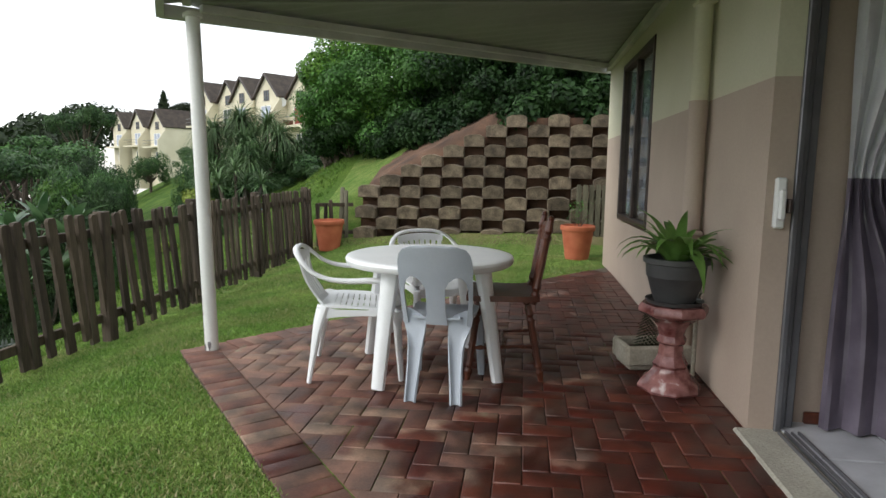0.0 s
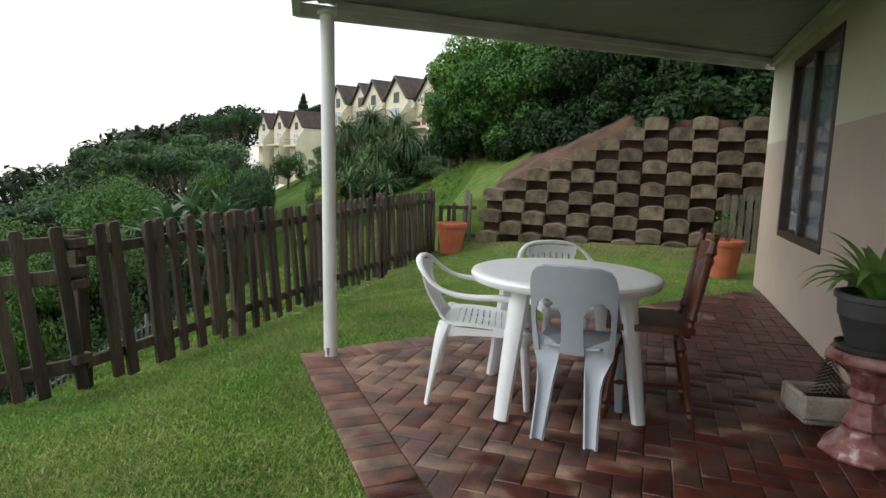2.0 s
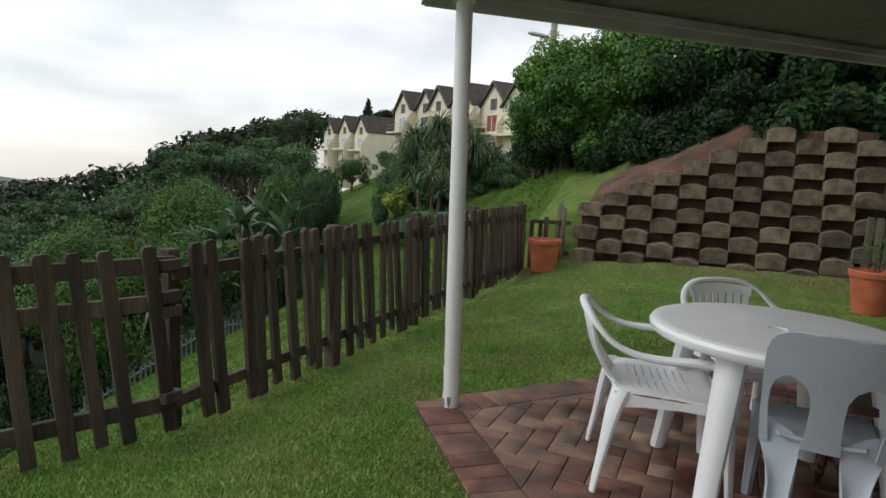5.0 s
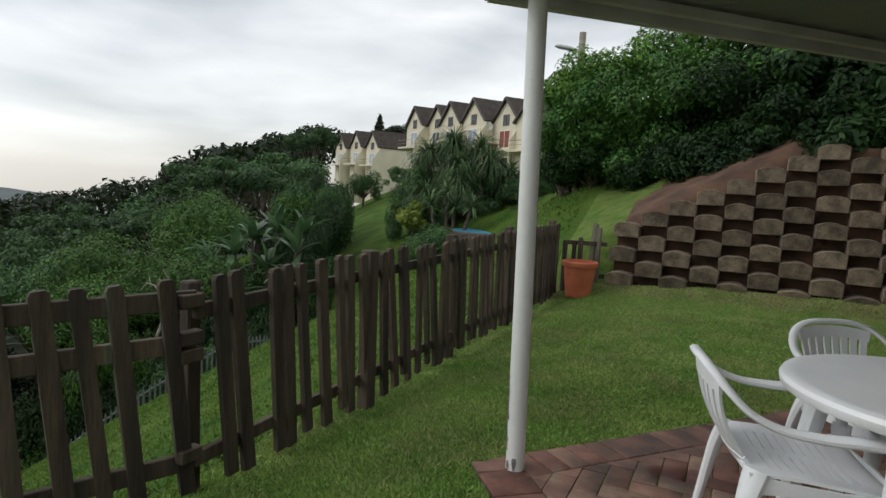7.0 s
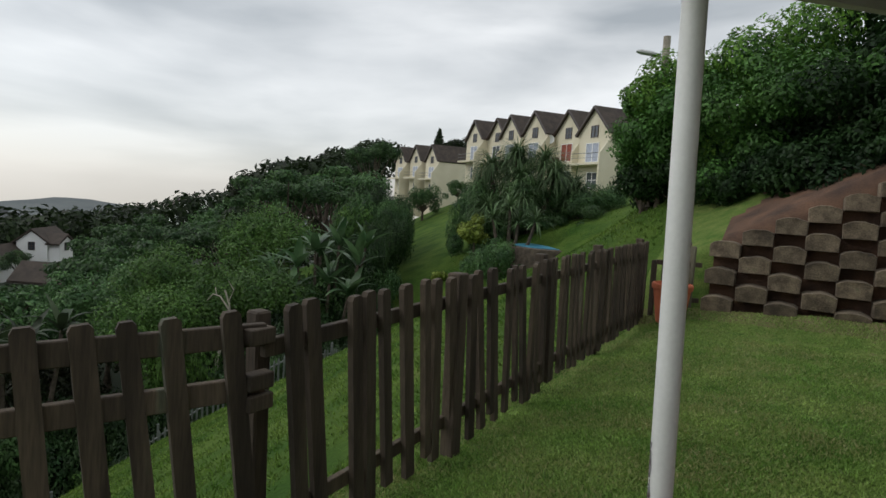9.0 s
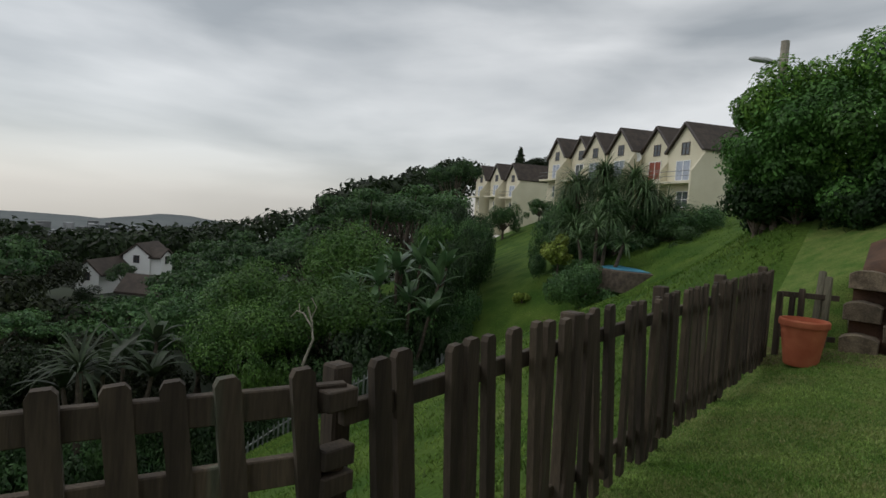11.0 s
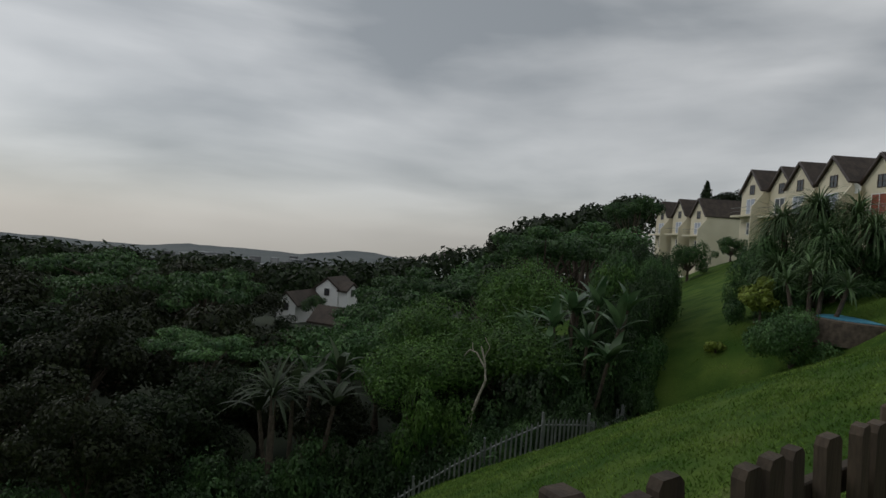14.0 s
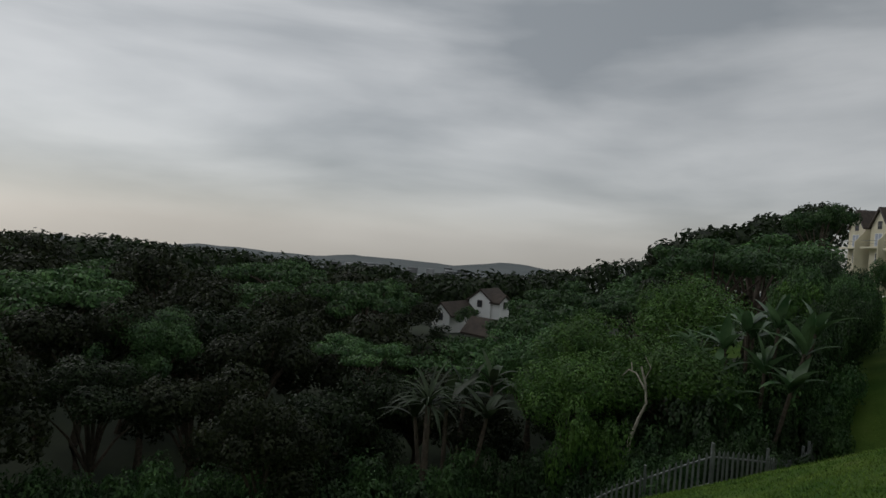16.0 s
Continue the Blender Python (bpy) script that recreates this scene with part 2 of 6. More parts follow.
# straw-coloured dead blades, thicker where the lawn is worn
gn, gl = BLADE.node_tree.nodes, BLADE.node_tree.links
g_geo = gn.new("ShaderNodeNewGeometry")
g_patch = gn.new("ShaderNodeTexNoise")
g_patch.inputs["Scale"].default_value, g_patch.inputs["Detail"].default_value = 1.6, 6
gl.new(g_geo.outputs["Position"], g_patch.inputs["Vector"])
g_sum = gn.new("ShaderNodeMath"); g_sum.operation = "MULTIPLY_ADD"; g_sum.inputs[1].default_value = 0.55
gl.new(g_geo.outputs["Random Per Island"], g_sum.inputs[0]); gl.new(g_patch.outputs["Fac"], g_sum.inputs[2])
g_dry = gn.new("ShaderNodeMapRange")
g_dry.inputs["From Min"].default_value, g_dry.inputs["From Max"].default_value = 0.84, 1.02
gl.new(g_sum.outputs[0], g_dry.inputs["Value"])
g_mix = gn.new("ShaderNodeMixRGB")
g_mix.inputs[2].default_value = (0.36, 0.31, 0.155, 1)
gl.new(g_dry.outputs[0], g_mix.inputs[0])
gl.new(gn["Principled BSDF"].inputs["Base Color"].links[0].from_socket, g_mix.inputs[1])
gl.new(g_mix.outputs[0], gn["Principled BSDF"].inputs["Base Color"])
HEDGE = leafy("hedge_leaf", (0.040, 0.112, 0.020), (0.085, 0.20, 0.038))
# hedge leaves with the shade under the overhanging canopy put into their colour
HEDGESHADE = leafy("shaded_hedge_leaf", (0.010, 0.028, 0.008), (0.026, 0.062, 0.015), spec=0.2)
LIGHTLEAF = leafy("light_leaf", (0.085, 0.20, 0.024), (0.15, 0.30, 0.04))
TREELEAF = leafy("tree_leaf", (0.030, 0.075, 0.026), (0.080, 0.155, 0.048), rand=0.3)
VINELEAF = leafy("vine_leaf", (0.040, 0.100, 0.020), (0.098, 0.190, 0.036))
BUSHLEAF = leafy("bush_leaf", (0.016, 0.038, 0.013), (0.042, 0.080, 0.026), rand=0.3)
# in the valley woods these dark colours also stand in for shade between crowns
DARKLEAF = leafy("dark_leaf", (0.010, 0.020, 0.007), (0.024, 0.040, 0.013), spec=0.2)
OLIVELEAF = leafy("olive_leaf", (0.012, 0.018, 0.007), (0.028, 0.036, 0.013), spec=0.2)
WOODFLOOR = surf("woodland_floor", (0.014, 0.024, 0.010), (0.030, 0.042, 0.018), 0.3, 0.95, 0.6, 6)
PALMLEAF = leafy("palm_leaf", (0.070, 0.125, 0.052), (0.125, 0.190, 0.082))
STRELITZIA = leafy("banana_leaf", (0.040, 0.095, 0.036), (0.115, 0.185, 0.085), 0.35, spec=0.5)
POTLEAF = leafy("pot_plant_leaf", (0.07, 0.17, 0.03), (0.16, 0.30, 0.07), 0.3)
YELLOWLEAF = leafy("yellow_leaf", (0.16, 0.22, 0.03), (0.26, 0.32, 0.06))
BARK = surf("bark", (0.06, 0.045, 0.035), (0.12, 0.095, 0.07), 7, 0.95, 0.8, 40)
PALEBARK = surf("pale_bark", (0.28, 0.25, 0.20), (0.42, 0.38, 0.32), 7, 0.9, 0.5, 40)
HOUSEWALL = surf("house_plaster", (0.62, 0.57, 0.42), (0.70, 0.65, 0.50), 0.4, 0.85, 0.2, 12, mottle=0.035)
WHITEWALL = surf("white_plaster", (0.80, 0.80, 0.78), (0.86, 0.86, 0.84), 0.4, 0.85, 0.2, 12, mottle=0.035)
ROOFTILE = surf("brown_roof_tile", (0.034, 0.025, 0.019), (0.060, 0.044, 0.033), 1.5, 0.85, 0.5, 6)
PANE = surf("dark_window", (0.05, 0.06, 0.07), (0.10, 0.115, 0.13), 0.6, 0.15, 0, 10)
DRAPE = surf("red_drape", (0.22, 0.05, 0.035), (0.30, 0.08, 0.05), 3, 0.8, 0, 10)
BLUEDRAPE = surf("pale_blue_drape", (0.34, 0.38, 0.46), (0.44, 0.48, 0.56), 3, 0.8, 0, 10)
STEEL = surf("galvanised_steel", (0.16, 0.17, 0.17), (0.25, 0.26, 0.26), 3, 0.55, 0.1, 40, metal=0.5)
POOLBLUE = surf("blue_pool_cover", (0.05, 0.22, 0.34), (0.08, 0.30, 0.42), 2, 0.5, 0.2, 30)
# the haze of distance is painted into the hill colour
HAZE = surf("far_hill_haze", (0.065, 0.08, 0.083), (0.095, 0.11, 0.11), 0.012, 0.95, 0, 0.2)
LAMPGREY = surf("lamp_grey", (0.42, 0.43, 0.43), (0.5, 0.51, 0.51), 3, 0.5, 0.1, 40)
GLASS = glass("clear_glass")

# ---- mesh building ----


class Shape:
    """Vertices and faces, gathered and then made into one mesh."""

    def __init__(self):
        self.v, self.f, self.m = [], [], []

    def add(self, verts, faces, slot=0):
        base = len(self.v)
        self.v.extend(verts)
        self.f.extend([tuple(base + i for i in face) for face in faces])
        self.m.extend([slot] * len(faces))
        return self

    def box(self, x0, x1, y0, y1, z0, z1, bevel=0.0, at=None, slot=0):
        c = Vector(((x0 + x1) / 2, (y0 + y1) / 2, (z0 + z1) / 2))
        h = ((x1 - x0) / 2, (y1 - y0) / 2, (z1 - z0) / 2)
        if bevel <= 0:
            vs = [c + Vector((sx * h[0], sy * h[1], sz * h[2])) for sx in (-1, 1) for sy in (-1, 1) for sz in (-1, 1)]
            fs = [(0, 1, 3, 2), (4, 6, 7, 5), (0, 4, 5, 1), (2, 3, 7, 6), (0, 2, 6, 4), (1, 5, 7, 3)]
        else:
            b = min(bevel, *(k * 0.9 for k in h))
            vs, idx = [], {}
            for sx in (-1, 1):
                for sy in (-1, 1):
                    for sz in (-1, 1):
                        for ax in range(3):
                            p = [sx * (h[0] - b), sy * (h[1] - b), sz * (h[2] - b)]
                            p[ax] = (sx, sy, sz)[ax] * h[ax]
                            idx[(sx, sy, sz, ax)] = len(vs)
                            vs.append(c + Vector(p))
            fs = []
            for ax in range(3):
                o = [a for a in range(3) if a != ax]
                for s in (-1, 1):
                    loop = []
                    for a, bb in ((-1, -1), (1, -1), (1, 1), (-1, 1)):
                        k = [0, 0, 0]
                        k[ax], k[o[0]], k[o[1]] = s, a, bb
                        loop.append(idx[(*k, ax)])
                    flip = (s > 0) != (ax == 1)
                    fs.append(tuple(loop if flip else loop[::-1]))
            for ax in range(3):
                o = [a for a in range(3) if a != ax]
                for a in (-1, 1):
                    for bb in (-1, 1):
                        k0, k1 = [0, 0, 0], [0, 0, 0]
                        k0[ax], k1[ax] = -1, 1
                        for k in (k0, k1):
                            k[o[0]], k[o[1]] = a, bb
                        q = (idx[(*k0, o[0])], idx[(*k1, o[0])], idx[(*k1, o[1])], idx[(*k0, o[1])])
                        fs.append(q)
            for sx in (-1, 1):
                for sy in (-1, 1):
                    for sz in (-1, 1):
                        fs.append(tuple(idx[(sx, sy, sz, ax)] for ax in range(3)))
        if at is not None:
            vs = [at @ p for p in vs]
        return self.add(vs, fs, slot)

    def tube(self, pts, radii, n=8, caps=True, flat=1.0, slot=0, up=(0, 0, 1), soften=0):
        pts = [Vector(p) for p in pts]
        if not isinstance(radii, (list, tuple)):
            radii = [radii] * len(pts)
        if soften:
            fine_p, fine_r = [], []
            for i in range(len(pts) - 1):
                a, b, c, d = pts[max(i - 1, 0)], pts[i], pts[i + 1], pts[min(i + 2, len(pts) - 1)]
                for k in range(soften):
                    t = k / soften
                    fine_p.append(0.5 * (2 * b + (c - a) * t + (2 * a - 5 * b + 4 * c - d) * t * t + (3 * b - a - 3 * c + d) * t ** 3))
                    fine_r.append(radii[i] + (radii[i + 1] - radii[i]) * t)
            pts, radii = fine_p + [pts[-1]], fine_r + [radii[-1]]
        vs, fs = [], []
        for i, p in enumerate(pts):
            d = (pts[min(i + 1, len(pts) - 1)] - pts[max(i - 1, 0)]).normalized()
            side = d.cross(Vector(up))
            if side.length < 0.05:
                side = d.cross(Vector((1, 0, 0)))
            side.normalize()
            top = side.cross(d)
            for k in range(n):
                a = 2 * math.pi * (k + 0.5) / n
                vs.append(p + radii[i] * (side * math.cos(a) + top * math.sin(a) * flat))
        for i in range(len(pts) - 1):
            for k in range(n):
                fs.append((i * n + k, i * n + (k + 1) % n, (i + 1) * n + (k + 1) % n, (i + 1) * n + k))
        if caps:
            fs += [tuple(range(n))[::-1], tuple(range((len(pts) - 1) * n, len(pts) * n))]
        return self.add(vs, fs, slot)

    def lathe(self, profile, n=24, at=(0, 0, 0), slot=0, sx=1.0, sy=1.0):
        vs, fs = [], []
        for r, z in profile:
            for k in range(n):
                a = 2 * math.pi * k / n
                vs.append(Vector((at[0] + sx * r * math.cos(a), at[1] + sy * r * math.sin(a), at[2] + z)))
        for i in range(len(profile) - 1):
            for k in range(n):
                fs.append((i * n + k, i * n + (k + 1) % n, (i + 1) * n + (k + 1) % n, (i + 1) * n + k))
        fs.append(tuple(range(n))[::-1])
        fs.append(tuple(range((len(profile) - 1) * n, len(profile) * n)))
        return self.add(vs, fs, slot)

    def prism(self, loop, z0, z1, slot=0):
        """A closed upright prism over a plan outline, counter-clockwise."""
        n = len(loop)
        vs = [Vector((x, y, z0)) for x, y in loop] + [Vector((x, y, z1)) for x, y in loop]
        fs = [tuple(range(n))[::-1], tuple(range(n, 2 * n))]
        fs += [(i, (i + 1) % n, n + (i + 1) % n, n + i) for i in range(n)]
        return self.add(vs, fs, slot)

    def slab(self, rows, thick, slot=0):
        """A curved sheet with thickness from rows of points; thick: metres along the sheet's own normals."""
        nr, nc = len(rows), len(rows[0])
        P = [[Vector(p) for p in row] for row in rows]
        back = []
        for i in range(nr):
            line = []
            for j in range(nc):
                du = P[min(i + 1, nr - 1)][j] - P[max(i - 1, 0)][j]
                dv = P[i][min(j + 1, nc - 1)] - P[i][max(j - 1, 0)]
                nrm = du.cross(dv)
                nrm = nrm.normalized() if nrm.length > 1e-9 else Vector((0, 0, 1))
                line.append(P[i][j] - nrm * thick)
            back.append(line)
        vs = [p for row in P for p in row] + [p for row in back for p in row]
        o, fs = nr * nc, []
        for i in range(nr - 1):
            for j in range(nc - 1):
                a, b, c, d = i * nc + j, i * nc + j + 1, (i + 1) * nc + j + 1, (i + 1) * nc + j
                fs += [(a, d, c, b), (o + a, o + b, o + c, o + d)]
        edge = [j for j in range(nc)] + [i * nc + nc - 1 for i in range(1, nr)] + [(nr - 1) * nc + j for j in range(nc - 2, -1, -1)] + [i * nc for i in range(nr - 2, 0, -1)]
        for a, b in zip(edge, edge[1:] + edge[:1]):
            fs.append((a, b, o + b, o + a))
        return self.add(vs, fs, slot)

    def mesh(self, name, mats, smooth=True, angle=35):
        me = bpy.data.meshes.new(name)
        me.from_pydata([tuple(p) for p in self.v], [], self.f)
        mats = mats if isinstance(mats, (list, tuple)) else [mats]
        for m in mats:
            me.materials.append(m)
        if len(mats) > 1:
            me.polygons.foreach_set("material_index", self.m)
        me.update()
        if smooth:
            me.shade_smooth()
            me.set_sharp_from_angle(angle=radians(angle))
        return me


def part(name, shape, material, parent=None, label="", smooth=True):
    """One mesh object from a Shape or a ready mesh, under a thing or a part."""
    me = shape if isinstance(shape, bpy.types.Mesh) else shape.mesh(name, material, smooth)
    ob = new(name, me)
    if parent is not None:
        ob.parent = parent
    if label:
        tagged(ob, label)
    return ob


def thing(name, label, category, m=None, group="", kind=""):
    ob = new(name)
    if m is not None:
        ob.matrix_basis = m
    return tagged(ob, label, category, group, kind)


def smooth01(v):
    v = min(1.0, max(0.0, v))
    return v * v * (3 - 2 * v)


def mixf(a, b, t):
    return a + (b - a) * t

# ---- the lie of the land ----
WALL_X, CORNER_Y = 2.14, 8.2


def pave(x):
    """The paving falls a little from the house towards the lawn."""
    return -0.014 * (WALL_X - x)


def fence_x(y):
    return -2.265 if y > 3.25 else -2.265 + 0.42 * (y - 3.25)


def picket_x(y):
    return fence_x(y)


PALISADE = [(-18.5, -6.0), (-18.2, 4.0), (-17.6, 10.0), (-16.6, 12.5), (-15.4, 14.2), (-14.3, 15.5), (-14.0, 17.2), (-15.3, 20.5), (-17.6, 24.2), (-22.5, 32.0)]


def palisade_x(y):
    for (ax, ay), (bx, by) in zip(PALISADE, PALISADE[1:]):
        if ay <= y <= by:
            return mixf(ax, bx, (y - ay) / (by - ay))
    return -18.5 if y < 0 else -22.5 - 0.72 * (y - 32)


def bank_z(x, y):
    cx, cy = max(-48.0, min(6.0, x)), max(-14.0, min(72.0, y))
    z = -0.43 + 0.424 * cx + 0.176 * cy - 0.00937 * cx * cx - 0.0118 * cx * cy - 0.00253 * cy * cy
    z -= 0.45 * max(0.0, -48.0 - x)
    z += 1.1 * math.exp(-((x + 2.2) / 2.0) ** 2 - ((y - 14.0) / 2.6) ** 2)
    z -= 0.28 * smooth01((-4.0 - x) / 5.0) * smooth01((16.0 - y) / 6.0)
    z -= 0.42 * max(0.0, min(6.0, -14.3 - x)) * smooth01((19.0 - y) / 3.0)
    z -= 1.9 * math.exp(-((x + 10.5) / 4.0) ** 2 - ((y - 21.0) / 4.5) ** 2)
    z -= 2.4 * math.exp(-((x + 15.0) / 5.0) ** 2 - ((y - 20.5) / 6.5) ** 2)
    return z


def valley_z(x, y):
    far = math.hypot(x, y)
    return -10.0 + 1.2 * noise.noise((x * 0.02, y * 0.02, 0.3)) + 5.0 * smooth01((x + 60) / 120) + 3.0 * smooth01((-y - 10) / 70) - 0.085 * max(0.0, far - 75) * smooth01((60 - x) / 60)


def soil_z(x, y):
    top = 0.86 + 0.5 * (x + 1.6)
    top = min(top, 2.0)
    return min(top + 0.32 * (y - 10.2), 4.2)


def land(x, y):
    b = bank_z(x, y)
    v = valley_z(x, y)
    k = smooth01((b - v) / 3.0 + 0.5)
    b = mixf(v, b, k)
    fx = fence_x(y)
    d = x - fx
    lawn = -mixf(0.20, 0.17, smooth01((y - 6) / 3)) * (1 - smooth01((d + 0.1) / mixf(1.25, 0.7, smooth01((y - 6) / 3)))) - 0.018 + max(-0.055, min(0.0, pave(x))) + 0.02 * noise.noise((x * 1.3, y * 1.3, 5.0))
    lawn += 0.24 * smooth01((y - 8.9) / 0.8) * (0.55 + 0.45 * smooth01((x + 2.0) / 2.5))
    if y > 9.7:
        s = soil_z(x, y)
        s = min(s, (y - 9.86) / 0.43) if y < 12 else s
        b2 = mixf(max(b, -0.1), s, smooth01((x + 2.9) / 1.3))
        east = mixf(lawn, b2, smooth01((y - 9.7) / 0.12))
    else:
        east = lawn
    z = mixf(b, east, smooth01((d + 1.5) / 1.45)) if d < 0 else east
    if x > 2.2 and y < 7.9:
        z = min(z, -0.06)
    return z


def spaced(stops):
    out = []
    for a, b, n in stops:
        out += [a + (b - a) * i / n for i in range(n)]
    return out + [stops[-1][1]]


xs = spaced([(-900, -200, 12), (-200, -60, 24), (-60, -20, 40), (-20, -5, 40), (-5, 3, 48), (3, 12, 16), (12, 60, 10), (60, 500, 8)])
ys = spaced([(-700, -100, 10), (-100, -10, 24), (-10, 0, 16), (0, 9.5, 44), (9.5, 11.5, 24), (11.5, 16, 16), (16, 75, 80), (75, 200, 16), (200, 1400, 14)])
g = Shape()
g.add([Vector((x, y, land(x, y))) for y in ys for x in xs], [(j * len(xs) + i, j * len(xs) + i + 1, (j + 1) * len(xs) + i + 1, (j + 1) * len(xs) + i) for j in range(len(ys) - 1) for i in range(len(xs) - 1)])
ground_mesh = g.mesh("ground", [TURF, SOIL, WOODFLOOR, BANKTURF, DRYTURF])
for p in ground_mesh.polygons:
    c = p.center
    if 9.7 < c.y < 13.0 and c.x > -1.3 + 0.5 * noise.noise(c * 0.8) and c.x < 12:
        p.material_index = 1
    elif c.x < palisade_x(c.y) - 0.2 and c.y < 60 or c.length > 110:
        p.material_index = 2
    elif c.x < fence_x(min(c.y, 9.6)) - 0.1 or c.y > 13:
        p.material_index = 3
    elif 9.3 < c.y < 9.78:
        p.material_index = 4
ground = tagged(new("ground", ground_mesh), "mown lawn falling to a grassy bank and a wooded valley", "ground", kind="structure")

# ---- house ----
house = thing("wall_house", "rendered house wall painted beige below and cream above", "wall", kind="structure")
BAND, TOPZ, TH = 1.575, 2.9, 0.14
X0, X1 = WALL_X, WALL_X + TH
WY0, WY1, WZ0, WZ1 = 5.56, 7.12, 0.66, 2.29
DY0, DY1 = 0.75, 3.08
w = Shape()


def wall_run(y0, y1, z0, z1):
    for a, b, slot in ((z0, min(z1, BAND), 0), (max(z0, BAND), z1, 1)):
        if b > a:
            w.box(X0, X1, y0, y1, a, b, slot=slot)


wall_run(DY1, WY0, -0.3, TOPZ)
wall_run(WY0, WY1, -0.3, WZ0)
wall_run(WY0, WY1, WZ1, TOPZ)
wall_run(WY1, CORNER_Y, -0.3, TOPZ)
wall_run(DY0, DY1, 2.15, TOPZ)
wall_run(-4.0, DY0, -0.3, TOPZ)
w.box(X1, 7.0, CORNER_Y - TH, CORNER_Y, -0.3, BAND, slot=0)
w.box(X1, 7.0, CORNER_Y - TH, CORNER_Y, BAND, TOPZ, slot=1)
w.box(X1, 7.0, -4.0, -4.0 + TH, -0.3, TOPZ, slot=1)
w.box(7.0, 7.0 + TH, -4.0, CORNER_Y, -0.3, TOPZ, slot=1)
part("wall", w, [BEIGE, CREAM], house, smooth=False)
r = Shape()
r.box(1.9, 7.5, -4.3, 8.3, TOPZ, TOPZ + 0.12)
tagged(part("roof_house", r, ROOFTILE, smooth=False), "dark flat edge of the house roof over the walls", "roof", kind="structure")
c = Shape()
c.box(X1, 7.0, -3.7, CORNER_Y - TH, 2.55, 2.6)
tagged(part("ceiling", c, WHITE, smooth=False), "plain white ceiling inside the room", "ceiling", kind="structure")

# room behind the sliding door
fl = thing("floor", "pale grey ceramic tiles inside the sliding door", "floor", kind="structure")
s = Shape()
s.box(X1 - 0.02, 7.0, -3.7, CORNER_Y - TH, -0.05, 0.0)
part("screed", s, CONCRETE, fl, smooth=False)
t_shape = Shape().box(-0.196, 0.196, -0.196, 0.196, 0.0, 0.018, 0.004)
t_mesh = t_shape.mesh("tile", TILE)
for i in range(5):
    for j in range(10):
        o = part("tile", t_mesh, None, fl)
        o.location = (X1 + 0.2 + 0.4 * i, 0.2 + 0.4 * j, 0.0)
rw = Shape()
rw.box(X1 + 1.6, X1 + 1.7, -3.7, CORNER_Y - TH, 0.0, 2.55)
jw = Shape().box(X1 + 0.064, X1 + 0.24, DY1 + 0.09, DY1 + 0.2, 0.0, 2.55)
tagged(part("wall_jamb", jw, BEIGE, smooth=False), "beige painted inner wall end beside the door", "wall", kind="structure")
tagged(part("wall_room", rw, ROOM, smooth=False), "warm brown painted wall of the dim room", "wall", kind="structure")
sk = Shape().box(X1 + 0.13, X1 + 0.238, DY1 + 0.066, DY1 + 0.088, 0.018, 0.075, 0.006)
tagged(part("baseboard", sk, DARKWOOD), "varnished brown wooden skirting board", "baseboard", kind="structure")

# window
win = thing("window_1", "dark brown wooden window with clear glass reflecting the sky", "window", kind="structure")
FX = X0 + 0.03


def frame_bars(parent, y0, y1, z0, z1, x0, x1, wdt, mat, name="window_frame"):
    f = Shape()
    f.box(x0, x1, y0, y0 + wdt, z0, z1, 0.006)
    f.box(x0, x1, y1 - wdt, y1, z0, z1, 0.006)
    f.box(x0, x1, y0 + wdt, y1 - wdt, z0, z0 + wdt, 0.006)
    f.box(x0, x1, y0 + wdt, y1 - wdt, z1 - wdt, z1, 0.006)
    return part(name, f, mat, parent)


frame_bars(win, WY0, WY1, WZ0, WZ1, X0 - 0.012, X0 + 0.08, 0.06, BROWNFRAME)
my = WY0 + 0.52 * (WY1 - WY0)
part("mullion", Shape().box(X0, X0 + 0.07, my - 0.03, my + 0.03, WZ0 + 0.06, WZ1 - 0.06, 0.006), BROWNFRAME, win)
for a, b in ((WY0 + 0.06, my - 0.03), (my + 0.03, WY1 - 0.06)):
    pane = part("pane", Shape().box(FX, FX + 0.006, a, b, WZ0 + 0.06, WZ1 - 0.06), GLASS, win, smooth=False)
    pane.visible_shadow = False
rows = [[(FX + 0.05 + 0.015 * math.sin(j * 1.3), WY0 + 0.07 + j * 0.0355, z) for j in range(41)] for z in (WZ0 + 0.07, 1.2, WZ1 - 0.07)]
part("net_curtain", Shape().slab(rows, 0.004), BLUEDRAPE, win, "pale grey-blue hanging window curtain")

# sliding door
door = thing("door_1", "open aluminium sliding door frame with grey track", "door", kind="structure")
fr = Shape()
fr.box(X1 - 0.035, X1 + 0.02, DY1 + 0.002, DY1 + 0.05, 0.0, 2.15, 0.004)
fr.box(X1 + 0.026, X1 + 0.062, DY1 + 0.02, DY1 + 0.07, 0.0, 2.15, 0.004)
fr.box(X1 - 0.032, X1 - 0.006, DY1 - 0.024, DY1 - 0.001, 0.0, 2.15, 0.004)
fr.box(X0 + 0.115, X0 + 0.20, DY0, DY0 + 0.05, 0.0, 2.15, 0.004)
fr.box(X0 + 0.115, X0 + 0.20, DY0 + 0.05, DY1 - 0.05, 2.10, 2.15, 0.004)
part("door_frame", fr, ALU, door)
tk = Shape()
for k in range(4):
    tk.box(X0 + 0.11 + 0.028 * k, X0 + 0.12 + 0.028 * k, DY0 + 0.05, DY1 - 0.05, 0.012, 0.028 + 0.004 * (k % 2), 0.002)
part("track", tk, ALU, door)
